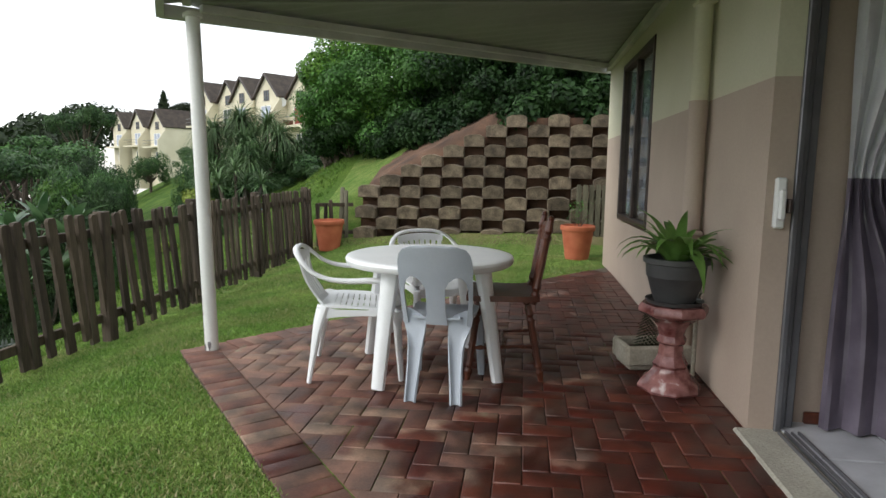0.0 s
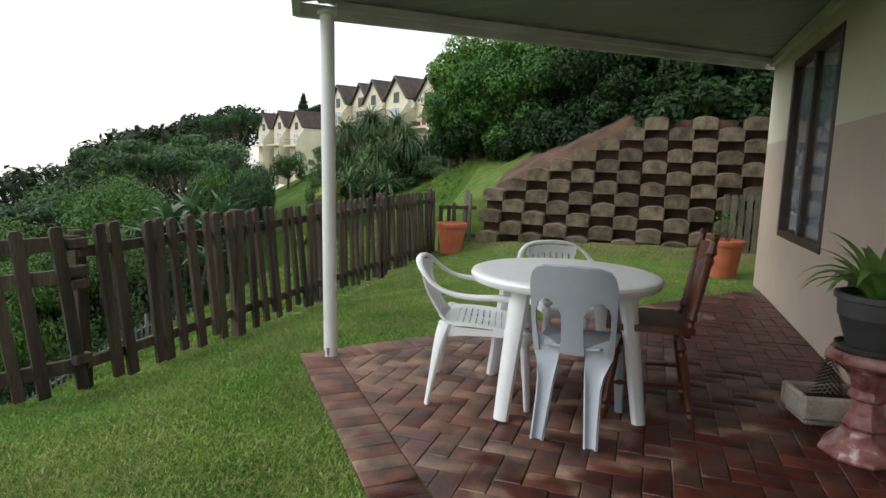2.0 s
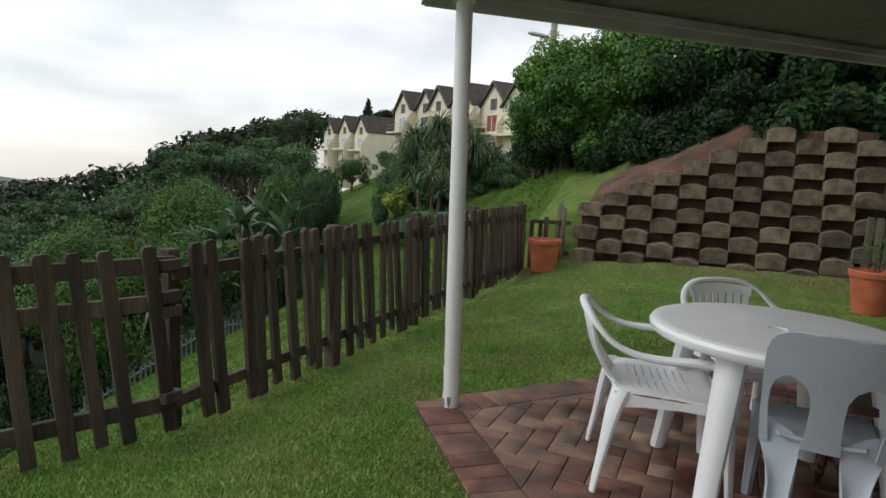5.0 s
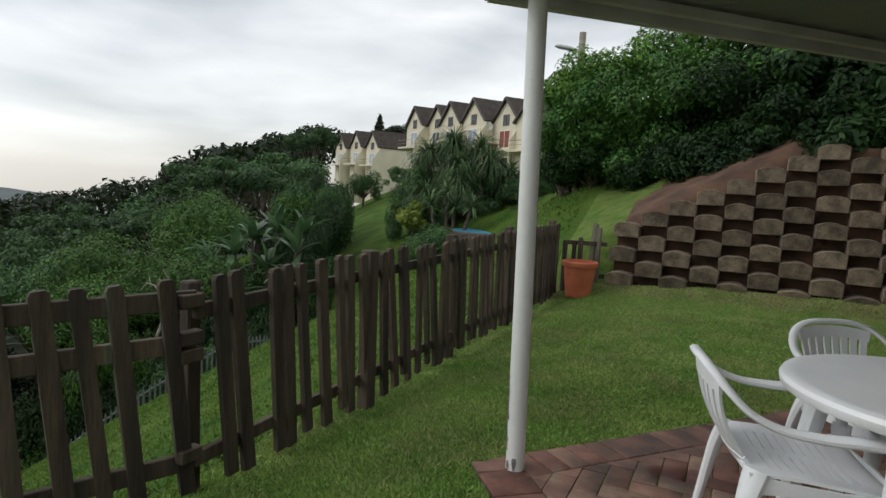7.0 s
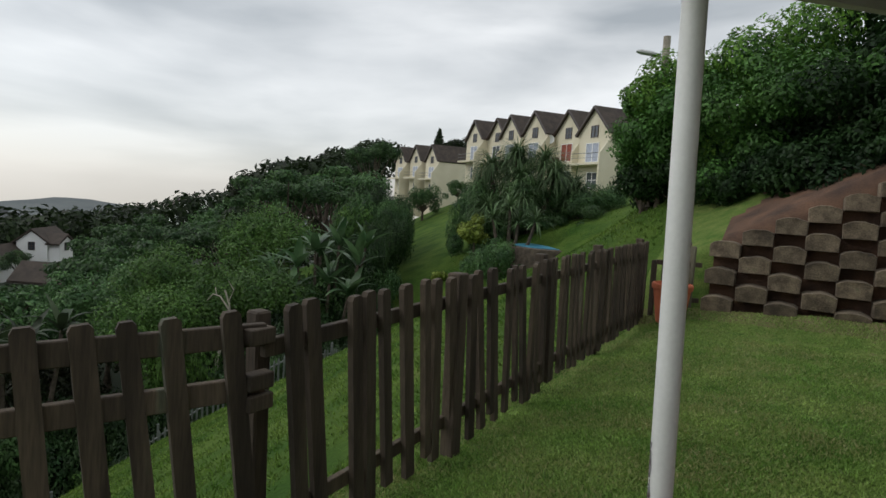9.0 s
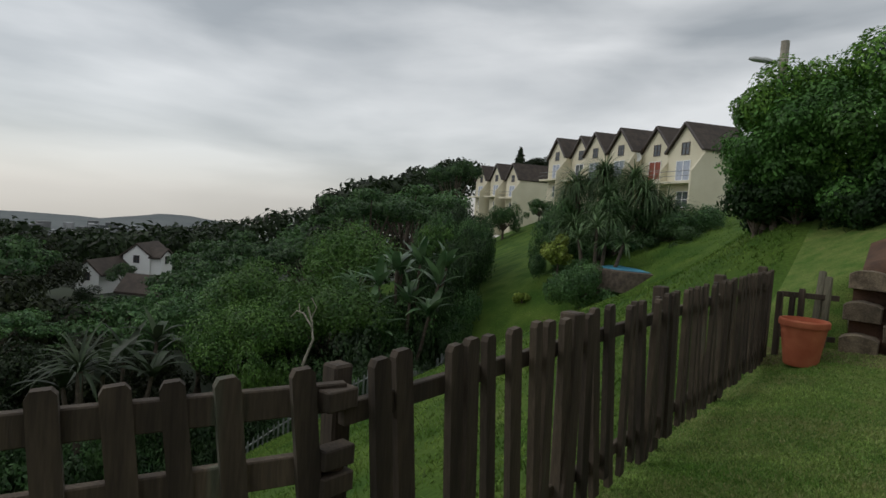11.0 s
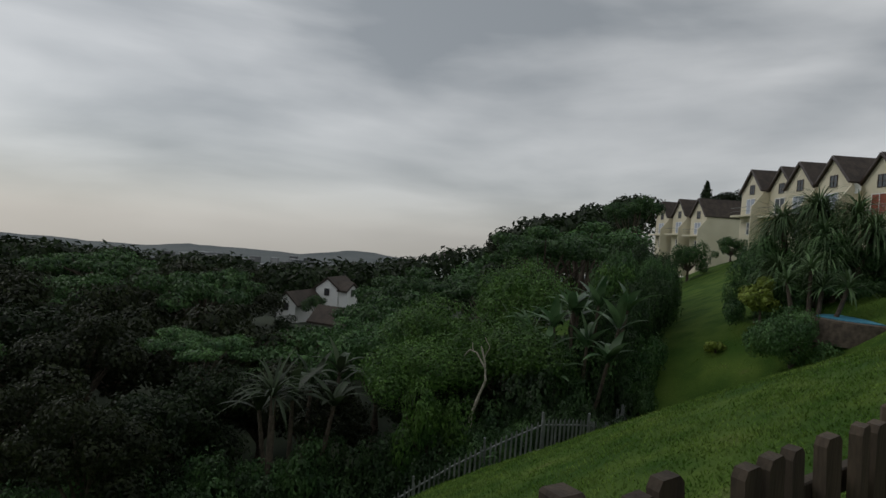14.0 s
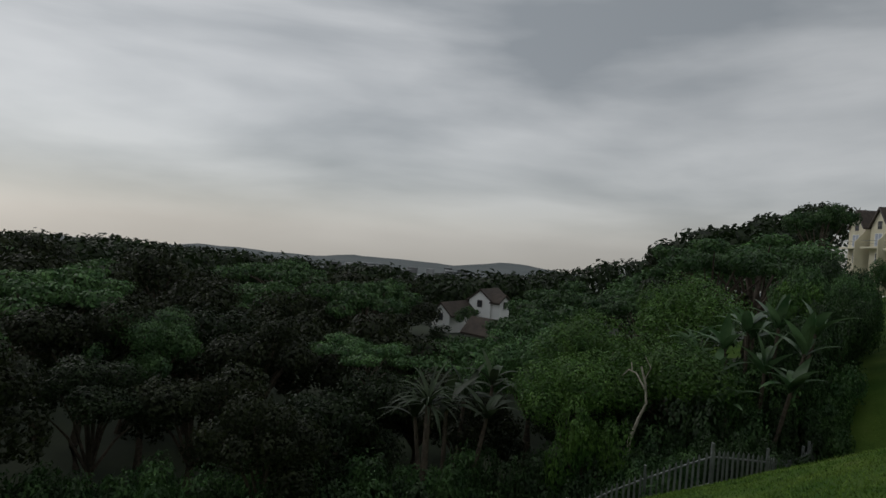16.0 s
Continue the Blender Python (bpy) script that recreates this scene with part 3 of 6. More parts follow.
part("sill", Shape().box(X0 - 0.06, X0 + 0.225, DY0, DY1 + 0.01, -0.05, 0.012, 0.01), CONCRETE, door)
lk = Shape()
lk.box(X0 + 0.03, X0 + 0.075, DY1 - 0.032, DY1 - 0.002, 0.93, 1.15, 0.008)
lk.box(X0 + 0.038, X0 + 0.066, DY1 - 0.06, DY1 - 0.03, 0.97, 1.10, 0.008)
part("latch_box", lk, WHITE, door, "white security latch fixed to the jamb")
part("hook", Shape().box(X0 + 0.072, X0 + 0.085, DY1 - 0.07, DY1 - 0.02, 1.0, 1.06, 0.004), BROWNFRAME, door)


def drape(a, b, z0, z1, mat, pinch, name, label, cat):
    a, b = Vector((*a, 0)), Vector((*b, 0))
    nrm = (b - a).normalized().cross(Vector((0, 0, 1)))
    rows = []
    for i in range(15):
        z = z1 + (z0 - z1) * i / 14
        k = 1 - 0.72 * math.exp(-((z - pinch) / 0.42) ** 2)
        line_ = []
        for j in range(41):
            p = a.lerp(b, 0.04 + (j / 40 - 0.04) * k) + nrm * 0.03 * math.sin(j * 0.95 + 0.6 * math.sin(z * 3))
            line_.append((p.x, p.y, z))
        rows.append(line_)
    return tagged(part(name, Shape().slab(rows, 0.004), mat), label, cat)


drape((X1 + 0.17, 3.10), (X1 + 0.85, 2.84), 0.03, 1.15, CURTAIN, 1.15, "curtain", "purple-grey satin curtain tied back inside the door", "curtain")
drape((X1 + 0.17, 3.10), (X1 + 0.85, 2.84), 1.15, 2.5, SHEER, 1.15, "curtain", "pale grey satin upper part of the tied curtain", "curtain")
pf = thing("picture_frame", "dark framed picture hung on the brown room wall", "picture", pose(X1 + 1.575, 4.7, 1.25))
frame_bars(pf, -0.3, 0.3, -0.35, 0.35, -0.02, 0.018, 0.05, BROWNFRAME, "frame")
part("panel", Shape().box(-0.008, 0.01, -0.25, 0.25, -0.30, 0.30), ROOM, pf)

# downpipe
dp = thing("downpipe", "painted rainwater downpipe, cream above and tan below", "pipe", pose(X0 - 0.062, 3.98, 0))
part("upper_pipe", Shape().tube([(0, 0, BAND), (0, 0, 2.45)], 0.05, 16), CREAM, dp)
part("lower_pipe", Shape().tube([(0, 0, 0.03), (0, 0, BAND)], 0.052, 16), BEIGE, dp)
part("tap_pipe", Shape().tube([(0.02, -0.16, 0.0), (0.02, -0.16, 0.46), (0.045, -0.16, 0.5)], 0.012, 8), STONE, dp)
for z in (0.8, 2.1):
    part("bracket", Shape().box(-0.057, 0.06, -0.057, 0.057, z, z + 0.03, 0.01), BEIGE if z < BAND else CREAM, dp)

# ---- verandah roof ----
# RS, the unseen south end, is an assumed extension that shades the patio
RC, RN, RS = Vector((-1.27, 4.07)), Vector((WALL_X, 8.36)), Vector((WALL_X, -1.36))


def roof_z(x):
    return 2.23 + 0.082 * (x + 1.27)


ver = thing("verandah_roof", "corrugated metal verandah roof on white fascia beams and one post", "roof", kind="structure")
rs = Shape()
n_rib = 46
cells = []
for i in range(n_rib * 6 + 1):
    y = mixf(RS.y, RN.y, i / (n_rib * 6))
    xe = mixf(RC.x, RS.x, (RC.y - y) / (RC.y - RS.y)) if y < RC.y else mixf(RC.x, RN.x, (y - RC.y) / (RN.y - RC.y))
    up = 0.011 * math.sin(2 * math.pi * i / 6)
    cells.append([(mixf(xe, WALL_X, k / 6), y, roof_z(mixf(xe, WALL_X, k / 6)) + up) for k in range(7)])
rs.slab(cells, 0.003)
part("roof_sheet", rs, SHEET, ver)


def beam(a, b, z_in, deep, wide, name, mat):
    a, b = Vector((*a, 0)), Vector((*b, 0))
    d = (b - a).normalized()
    n_ = Vector((-d.y, d.x, 0))
    s = Shape()
    pts = []
    for p in (a, b):
        z = roof_z(p.x) - z_in
        for u, v in ((-wide / 2, -deep), (wide / 2, -deep), (wide / 2, 0), (-wide / 2, 0)):
            pts.append(p + n_ * u + Vector((0, 0, z + v)))
    s.add(pts, [(0, 1, 2, 3), (7, 6, 5, 4), (0, 4, 5, 1), (1, 5, 6, 2), (2, 6, 7, 3), (3, 7, 4, 0)])
    return part(name, s, mat, ver, smooth=False)


dn = (RN - RC).normalized()
ds = (RS - RC).normalized()
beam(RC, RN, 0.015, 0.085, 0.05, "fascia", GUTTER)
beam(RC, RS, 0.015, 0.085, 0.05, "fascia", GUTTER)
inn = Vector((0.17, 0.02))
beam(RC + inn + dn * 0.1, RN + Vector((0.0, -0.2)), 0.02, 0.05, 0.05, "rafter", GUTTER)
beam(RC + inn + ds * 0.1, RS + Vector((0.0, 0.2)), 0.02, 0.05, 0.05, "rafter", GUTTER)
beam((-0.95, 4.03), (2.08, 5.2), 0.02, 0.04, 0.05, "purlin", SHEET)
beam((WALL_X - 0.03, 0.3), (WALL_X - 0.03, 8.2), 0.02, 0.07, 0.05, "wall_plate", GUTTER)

post = thing("verandah_post", "white painted round steel post with chipped paint at its foot", "post", pose(-0.955, 3.98, pave(-0.95), -0.8, -1.5, 0))
part("shaft", Shape().tube([(0, 0, -0.03), (0, 0, 0.5), (0, 0, 1.2), (0, 0, 2.185)], 0.044, 20), WHITE, post)
part("cap", Shape().lathe([(0.06, 2.155), (0.06, 2.175), (0.044, 2.178)], 16), WHITE, post)
for k, (a, z, hh) in enumerate(((-2.6, 0.36, 0.05), (-2.5, 0.27, 0.035), (-2.62, 0.20, 0.05), (-2.45, 0.12, 0.03), (-2.7, 0.42, 0.02), (-1.4, 0.03, 0.03), (-2.2, 0.02, 0.025))):
    rows = [[(0.0448 * math.cos(a + u * (0.16 + 0.1 * math.sin(k + i))), 0.0448 * math.sin(a + u * (0.16 + 0.1 * math.sin(k + i))), z + hh * (i - 2) / 2) for u in (-1, 0, 1)] for i in range(5)]
    part("paint_chip", Shape().slab(rows, 0.0006), RUST, post)

# ---- furniture ----
TABLE = (0.555, 3.80)
table = thing("round_table", "white plastic round garden table on four tapered legs", "table", pose(*TABLE, pave(TABLE[0]), 0, 0, 243) @ Matrix.Diagonal((1.05, 1.05, 0.965, 1)))
top = Shape().lathe([(0.0, 0.695), (0.38, 0.695), (0.43, 0.672), (0.463, 0.668), (0.472, 0.680), (0.475, 0.700), (0.468, 0.714), (0.452, 0.720), (0.42, 0.7185), (0.2, 0.7175), (0.035, 0.7175), (0.03, 0.712), (0.0, 0.712)], 64)
part("tabletop", top, PLASTIC, table)
leg = Shape()
leg.tube([(0.455, 0, 0.0), (0.41, 0, 0.3), (0.345, 0, 0.69)], [0.040, 0.046, 0.055], 10, flat=0.75)
leg_mesh = leg.mesh("leg", PLASTIC)
for k in range(4):
    o = part("leg", leg_mesh, None, table)
    o.rotation_euler = (0, 0, k * math.pi / 2)
for k in range(2):
    o = part("brace", Shape().box(-0.32, 0.32, -0.02, 0.02, 0.63, 0.69, 0.008), PLASTIC, table)
    o.rotation_euler = (0, 0, k * math.pi / 2)
    o.location.z = -0.004 * k


def armchair(m):
    """A moulded garden armchair that faces +y."""
    ch = thing("garden_armchair", "white moulded plastic garden armchair with slatted back", "chair", m, "garden armchairs")

    def seat_z(x, y):
        t = (y + 0.21) / 0.45
        return 0.402 + 0.02 * math.cos(math.pi * (t - 0.2)) + 0.02 * t ** 3 - 0.014 * (1 - (x / 0.23) ** 2) - 0.035 * smooth01((y - 0.215) / 0.03)

    def seat_strip(shape, x0, x1, y0, y1, nx=4, ny=2):
        shape.slab([[(mixf(x0, x1, u / nx), mixf(y0, y1, v / ny), seat_z(mixf(x0, x1, u / nx), mixf(y0, y1, v / ny))) for u in range(nx + 1)] for v in range(ny + 1)], 0.011)

    seat = Shape()
    seat_strip(seat, -0.235, 0.235, -0.215, -0.135, 10, 3)
    seat_strip(seat, -0.235, 0.235, 0.135, 0.245, 10, 6)
    for x0, x1 in ((-0.235, -0.165), (-0.02, 0.02), (0.165, 0.235)):
        seat_strip(seat, x0, x1, -0.135, 0.135, 2, 8)
    part("seat", seat, PLASTIC, ch)
    for x0, x1 in ((-0.165, -0.02), (0.02, 0.165)):
        for k in range(8):
            y0 = -0.135 + 0.27 * k / 8
            slat = Shape()
            seat_strip(slat, x0, x1, y0 + 0.003, y0 + 0.27 / 8 - 0.003, 3, 1)
            part("seat_slat", slat, PLASTIC, ch)
    # the rim runs from the top of the back forwards into each arm and down the front leg
    half = [(0.0, -0.352, 0.742), (0.10, -0.346, 0.737), (0.175, -0.328, 0.718), (0.228, -0.292, 0.678), (0.256, -0.235, 0.628), (0.268, -0.15, 0.594), (0.274, -0.04, 0.583), (0.274, 0.08, 0.585), (0.268, 0.165, 0.577), (0.258, 0.212, 0.54), (0.246, 0.228, 0.46)]
    thick = [0.020, 0.020, 0.019, 0.018, 0.019, 0.022, 0.026, 0.029, 0.029, 0.028, 0.030]
    for s in (-1, 1):
        part("armrest", Shape().tube([(s * x, y, z) for x, y, z in half], thick, 10, flat=0.62, soften=4), PLASTIC, ch)
        part("front_leg", Shape().tube([(s * 0.246, 0.228, 0.47), (s * 0.242, 0.226, 0.36), (s * 0.247, 0.236, 0.2), (s * 0.258, 0.25, 0.0)], [0.034, 0.033, 0.025, 0.018], 10, flat=0.75, soften=3), PLASTIC, ch)
        part("rear_leg", Shape().tube([(s * 0.205, -0.185, 0.43), (s * 0.225, -0.212, 0.34), (s * 0.24, -0.24, 0.18), (s * 0.25, -0.27, 0.0)], [0.046, 0.038, 0.027, 0.018], 10, flat=0.72, soften=3), PLASTIC, ch)
        rows = [[(s * x, y, mixf(z1, z0, t)) for t in (0, 0.33, 0.66, 1)] for x, y, z0, z1 in ((0.225, -0.20, 0.36, 0.425), (0.235, -0.1, 0.375, 0.415), (0.24, 0.05, 0.38, 0.41), (0.242, 0.18, 0.37, 0.42), (0.243, 0.23, 0.34, 0.44))]
        part("side_apron", Shape().slab(rows if s > 0 else rows[::-1], 0.009), PLASTIC, ch)
    rows = [[(x, 0.243 - 0.02 * (x / 0.23) ** 2, z) for x in (-0.235, -0.16, -0.08, 0, 0.08, 0.16, 0.235)] for z in (0.40, 0.375, 0.352)]
    part("front_apron", Shape().slab(rows, 0.009), PLASTIC, ch)

    # the back: a broad band under the rim, and a fan of flat slats down to the seat
    def back(x, t):
        """A point of the back by its place across the fan (-1 to 1) and up it (0 to 1)."""
        wide = mixf(0.135, 0.182, t)
        return (x * wide, -0.205 - 0.135 * t - 0.03 * math.sin(math.pi * t) + 0.03 * x * x, mixf(0.405, 0.722 - 0.018 * x * x, t))

    part("top_band", Shape().slab([[back(x / 6, t) for x in range(-6, 7)] for t in (0.84, 0.9, 1.0)], 0.013), PLASTIC, ch)
    part("back_rail", Shape().slab([[back(x / 6, t) for x in range(-6, 7)] for t in (0.0, 0.06, 0.13)], 0.013), PLASTIC, ch)
    n_slat = 8
    for k in range(n_slat):
        a, b = -1 + 2 * (k + 0.16) / n_slat, -1 + 2 * (k + 0.84) / n_slat
        rows = [[back(mixf(a, b, u / 2), 0.12 + 0.73 * v / 6) for u in range(3)] for v in range(7)]
        part("slat", Shape().slab(rows, 0.010), PLASTIC, ch)
    return ch


ac = armchair(pose(0.135, 3.73, pave(0.1), 0, 0, -77))
copy_thing(ac, pose(0.51, 4.43, pave(0.5), 0, 0, 212))


def side_chair(m):
    """A moulded armless chair with a cut-out back; faces +y."""
    ch = thing("plastic_chair", "blue-grey moulded plastic chair with two cut-outs in its back", "chair", m)

    def back_y(z):
        return -0.19 - 0.30 * max(0.0, z - 0.42) - 0.12 * max(0.0, z - 0.6) ** 2

    def sheet(name, outline, bulge=0.03):
        rows = [[(mixf(x0, x1, k / 8), back_y(z) + bulge * (mixf(x0, x1, k / 8) / 0.21) ** 2, z) for k in range(9)] for z, x0, x1 in outline]
        part(name, Shape().slab(rows, 0.011), GREYPLASTIC, ch)

    sheet("back_top", [(0.665, -0.205, 0.205), (0.70, -0.208, 0.208), (0.75, -0.205, 0.205), (0.785, -0.195, 0.195), (0.81, -0.175, 0.175), (0.825, -0.13, 0.13), (0.83, -0.06, 0.06)])
    sheet("splat", [(0.40, -0.062, 0.062), (0.46, -0.055, 0.055), (0.54, -0.052, 0.052), (0.60, -0.055, 0.055), (0.64, -0.075, 0.075), (0.662, -0.11, 0.11), (0.675, -0.15, 0.15)])
    for s in (-1, 1):
        out = [(0.40, 0.195, 0.165), (0.46, 0.20, 0.172), (0.54, 0.203, 0.18), (0.60, 0.205, 0.18), (0.64, 0.206, 0.168), (0.665, 0.206, 0.14)]
        sheet("stile", [(z, min(s * a, s * b), max(s * a, s * b)) for z, a, b in out])
    rows = []
    for i in range(9):
        y = -0.20 + 0.42 * i / 8
        rows.append([((0.135 + 0.062 * min(1.0, i / 3)) * u / 4, y, 0.425 - 0.015 * math.sin(math.pi * i / 8) - (0.03 if i == 8 else 0) + 0.008 * (u / 4) ** 2) for u in range(-4, 5)])
    part("seat", Shape().slab(rows, 0.012), GREYPLASTIC, ch)
    rim = [(-0.15, -0.08, 0.402), (-0.18, 0.19, 0.40), (0.18, 0.19, 0.40), (0.15, -0.08, 0.402)]
    part("apron", Shape().tube(rim, 0.018, 6, flat=1.5), GREYPLASTIC, ch)
    for s in (-1, 1):
        rows = []
        for z, x0, x1, y_ in ((0.475, 0.16, 0.200, -0.186), (0.45, 0.10, 0.201, -0.187), (0.425, 0.060, 0.200, -0.188), (0.39, 0.064, 0.195, -0.19), (0.355, 0.068, 0.178, -0.195), (0.32, 0.073, 0.162, -0.203), (0.27, 0.080, 0.153, -0.213), (0.18, 0.089, 0.151, -0.235), (0.09, 0.098, 0.153, -0.258), (0.0, 0.106, 0.156, -0.28)):
            rows.append([(s * mixf(x0, x1, k / 6), y_ + 0.03 * (mixf(x0, x1, k / 6) / 0.21) ** 2 * smooth01((z - 0.28) / 0.12) - 0.018 * abs(k / 3 - 1) ** 3 * (1 - smooth01((z - 0.28) / 0.12)), z) for k in range(7)])
        part("rear_leg", Shape().slab(rows if s > 0 else [r_[::-1] for r_ in rows], 0.012), GREYPLASTIC, ch)
        part("front_leg", Shape().tube([(s * 0.19, 0.19, 0.42), (s * 0.195, 0.2, 0.25), (s * 0.205, 0.235, 0.0)], [0.035, 0.03, 0.022], 6, flat=0.8), GREYPLASTIC, ch)
    return ch


side_chair(pose(0.68, 3.49, pave(0.7), 0, 0, -3) @ Matrix.Diagonal((0.92, 0.96, 0.985, 1)))


def turned(a, b, r, n=9):
    """A turned wooden spindle between two points, with beads."""
    a, b = Vector(a), Vector(b)
    prof = [(0, 0.8), (0.06, 0.9), (0.12, 1.25), (0.16, 0.75), (0.2, 1.2), (0.26, 0.9), (0.5, 1.0), (0.74, 0.9), (0.8, 1.2), (0.84, 0.75), (0.88, 1.25), (0.94, 0.9), (1, 0.8)]
    return Shape().tube([a.lerp(b, t) for t, _ in prof], [r * k for _, k in prof], n)


def wooden_chair(m):
    ch = thing("wooden_chair", "dark-stained turned wooden chair with a spindle back", "chair", m)
    rows = [[((0.20 + 0.02 * i / 6) * u / 5 * (1 if 0 < i < 6 else 0.93), -0.2 + 0.41 * i / 6, 0.458 - 0.014 * math.sin(math.pi * i / 6) * math.cos(u / 5 * 1.5)) for u in range(-5, 6)] for i in range(7)]
    part("seat", Shape().slab(rows, 0.032), DARKWOOD, ch)
    for s in (-1, 1):
        part("front_leg", turned((s * 0.155, 0.14, 0.43), (s * 0.20, 0.20, 0.0), 0.019), DARKWOOD, ch)
        part("rear_leg", turned((s * 0.145, -0.14, 0.43), (s * 0.19, -0.22, 0.0), 0.019), DARKWOOD, ch)
        part("back_post", turned((s * 0.165, -0.165, 0.44), (s * 0.195, -0.245, 0.915), 0.021), DARKWOOD, ch)
        part("finial", Shape().lathe([(0.0, 0.0), (0.012, 0.002), (0.02, 0.02), (0.012, 0.036), (0, 0.04)], 10, (s * 0.196, -0.247, 0.905)), DARKWOOD, ch)
        part("side_stretcher", turned((s * 0.178, 0.165, 0.18), (s * 0.168, -0.185, 0.2), 0.011), DARKWOOD, ch)
    for k in range(-2, 3):
        part("spindle", turned((k * 0.06, -0.17, 0.44), (k * 0.066, -0.235, 0.80), 0.010, 7), DARKWOOD, ch)
    rows = [[(0.19 * u / 5, -0.215 - 0.17 * (z - 0.78) - 0.02 * math.cos(u / 5 * 1.5), z + 0.02 * math.cos(u / 5 * 1.5)) for u in range(-5, 6)] for z in (0.765, 0.82, 0.875)]
    part("crest_rail", Shape().slab(rows, 0.018), DARKWOOD, ch)
    part("cross_stretcher", turned((-0.175, 0.0, 0.19), (0.175, 0.0, 0.19), 0.011), DARKWOOD, ch)
    return ch


wooden_chair(pose(0.995, 3.80, pave(1.0), 0, 0, 93))

# ---- pedestal with pot plant, trough, pots ----
ped = thing("pedestal", "red and white glazed ceramic pedestal of eight sides", "pedestal", pose(1.915, 3.60, -0.003))
part("base", Shape().lathe([(0.0, 0.0), (0.165, 0.0), (0.17, 0.012), (0.158, 0.035), (0.135, 0.06), (0.105, 0.09), (0.088, 0.125), (0.095, 0.14), (0.085, 0.155), (0.068, 0.19)], 8), MARBLE, ped)
part("stem", Shape().lathe([(0.068, 0.19), (0.062, 0.25), (0.078, 0.262), (0.078, 0.28), (0.066, 0.30)], 8), MARBLE, ped)
part("top_plate", Shape().lathe([(0.066, 0.30), (0.078, 0.345), (0.10, 0.375), (0.14, 0.405), (0.172, 0.418), (0.182, 0.43), (0.182, 0.455), (0.17, 0.472), (0.0, 0.472)], 8), MARBLE, ped)
PLX = (1.915, 3.60)


def strap_leaf(length, wide, az, rise, droop, base=(0, 0, 0), segs=6):
    """A folded pointed leaf that rises and arches over."""
    rows = []
    d = Vector((math.cos(az), math.sin(az), 0))
    side = Vector((-d.y, d.x, 0))
    p, ang = Vector(base), rise
    for i in range(segs + 1):
        t = i / segs
        wd = wide * math.sin(math.pi * min(1, 0.12 + 0.88 * t) ** 0.8) * 0.5 if i < segs else 0.001
        wd = max(wd, 0.004) if i < segs else 0.001
        up = Vector((0, 0, 1)) * 0.25 * wd
        rows.append([p - side * wd + up, p, p + side * wd + up])
        step = length / segs
        p = p + (d * math.cos(ang) + Vector((0, 0, 1)) * math.sin(ang)) * step
        ang -= droop / segs
    return rows


def add_rows(shape, rows, slot=0):
    nr, nc = len(rows), len(rows[0])
    shape.add([p for row in rows for p in row], [(i * nc + j, i * nc + j + 1, (i + 1) * nc + j + 1, (i + 1) * nc + j) for i in range(nr - 1) for j in range(nc - 1)], slot)


rng = random.Random(4)
pp = thing("potted_plant", "leafy dieffenbachia in a round black plastic pot", "plant", pose(*PLX, 0.473))
part("pot", Shape().lathe([(0.0, 0.0), (0.095, 0.0), (0.108, 0.02), (0.128, 0.08), (0.145, 0.14), (0.151, 0.146), (0.156, 0.215), (0.17, 0.22), (0.17, 0.245), (0.152, 0.247), (0.146, 0.21), (0.0, 0.21)], 28), POTBLACK, pp)
part("saucer", Shape().lathe([(0.0, 0.0), (0.14, 0.0), (0.15, 0.022), (0.142, 0.022), (0.13, 0.006), (0.0, 0.006)], 24), POTBLACK, pp)
for k in range(44):
    az = k * 2.399 + rng.uniform(-0.3, 0.3)
    lf = Shape()
    rise = rng.uniform(0.7, 1.55)
    add_rows(lf, strap_leaf(rng.uniform(0.24, 0.42), rng.uniform(0.035, 0.065), az, rise, rng.uniform(0.9, 2.9), (0.04 * math.cos(az), 0.04 * math.sin(az), 0.21), 7))
    part("leaf", lf, POTLEAF, pp)

trough = thing("stone_trough", "small weathered cast stone planter trough on the bricks", "planter", pose(1.90, 4.0, -0.003, 0, 0, 12))
tr = Shape()
for a, b, e, f_ in ((-0.2, 0.2, -0.13, -0.095), (-0.2, 0.2, 0.095, 0.13), (-0.2, -0.165, -0.095, 0.095), (0.165, 0.2, -0.095, 0.095)):
    tr.box(a, b, e, f_, 0.03, 0.15, 0.012)
tr.box(-0.18, 0.18, -0.11, 0.11, 0.0, 0.05, 0.01)
part("body", tr, STONE, trough)
part("soil", Shape().box(-0.163, 0.163, -0.093, 0.093, 0.05, 0.10), SOIL, trough)
sp = Shape()
for k in range(240):
    t = k / 240
    a = k * 2.399
    rr = 0.055 * (1 - t) + 0.008
    c0 = Vector((rr * math.cos(a), rr * math.sin(a), 0.1 + 0.24 * t))
    q = Vector((math.cos(a), math.sin(a), -0.3)) * 0.028
    sd = Vector((-math.sin(a), math.cos(a), 0)) * 0.009
    sp.add([c0 - sd, c0 + q, c0 + sd], [(0, 1, 2)])
spr = tagged(part("shrub", sp, DARKLEAF), "small dark green cone-shaped plant in the stone trough", "plant")
spr.location = (1.87, 4.0, 0.0)


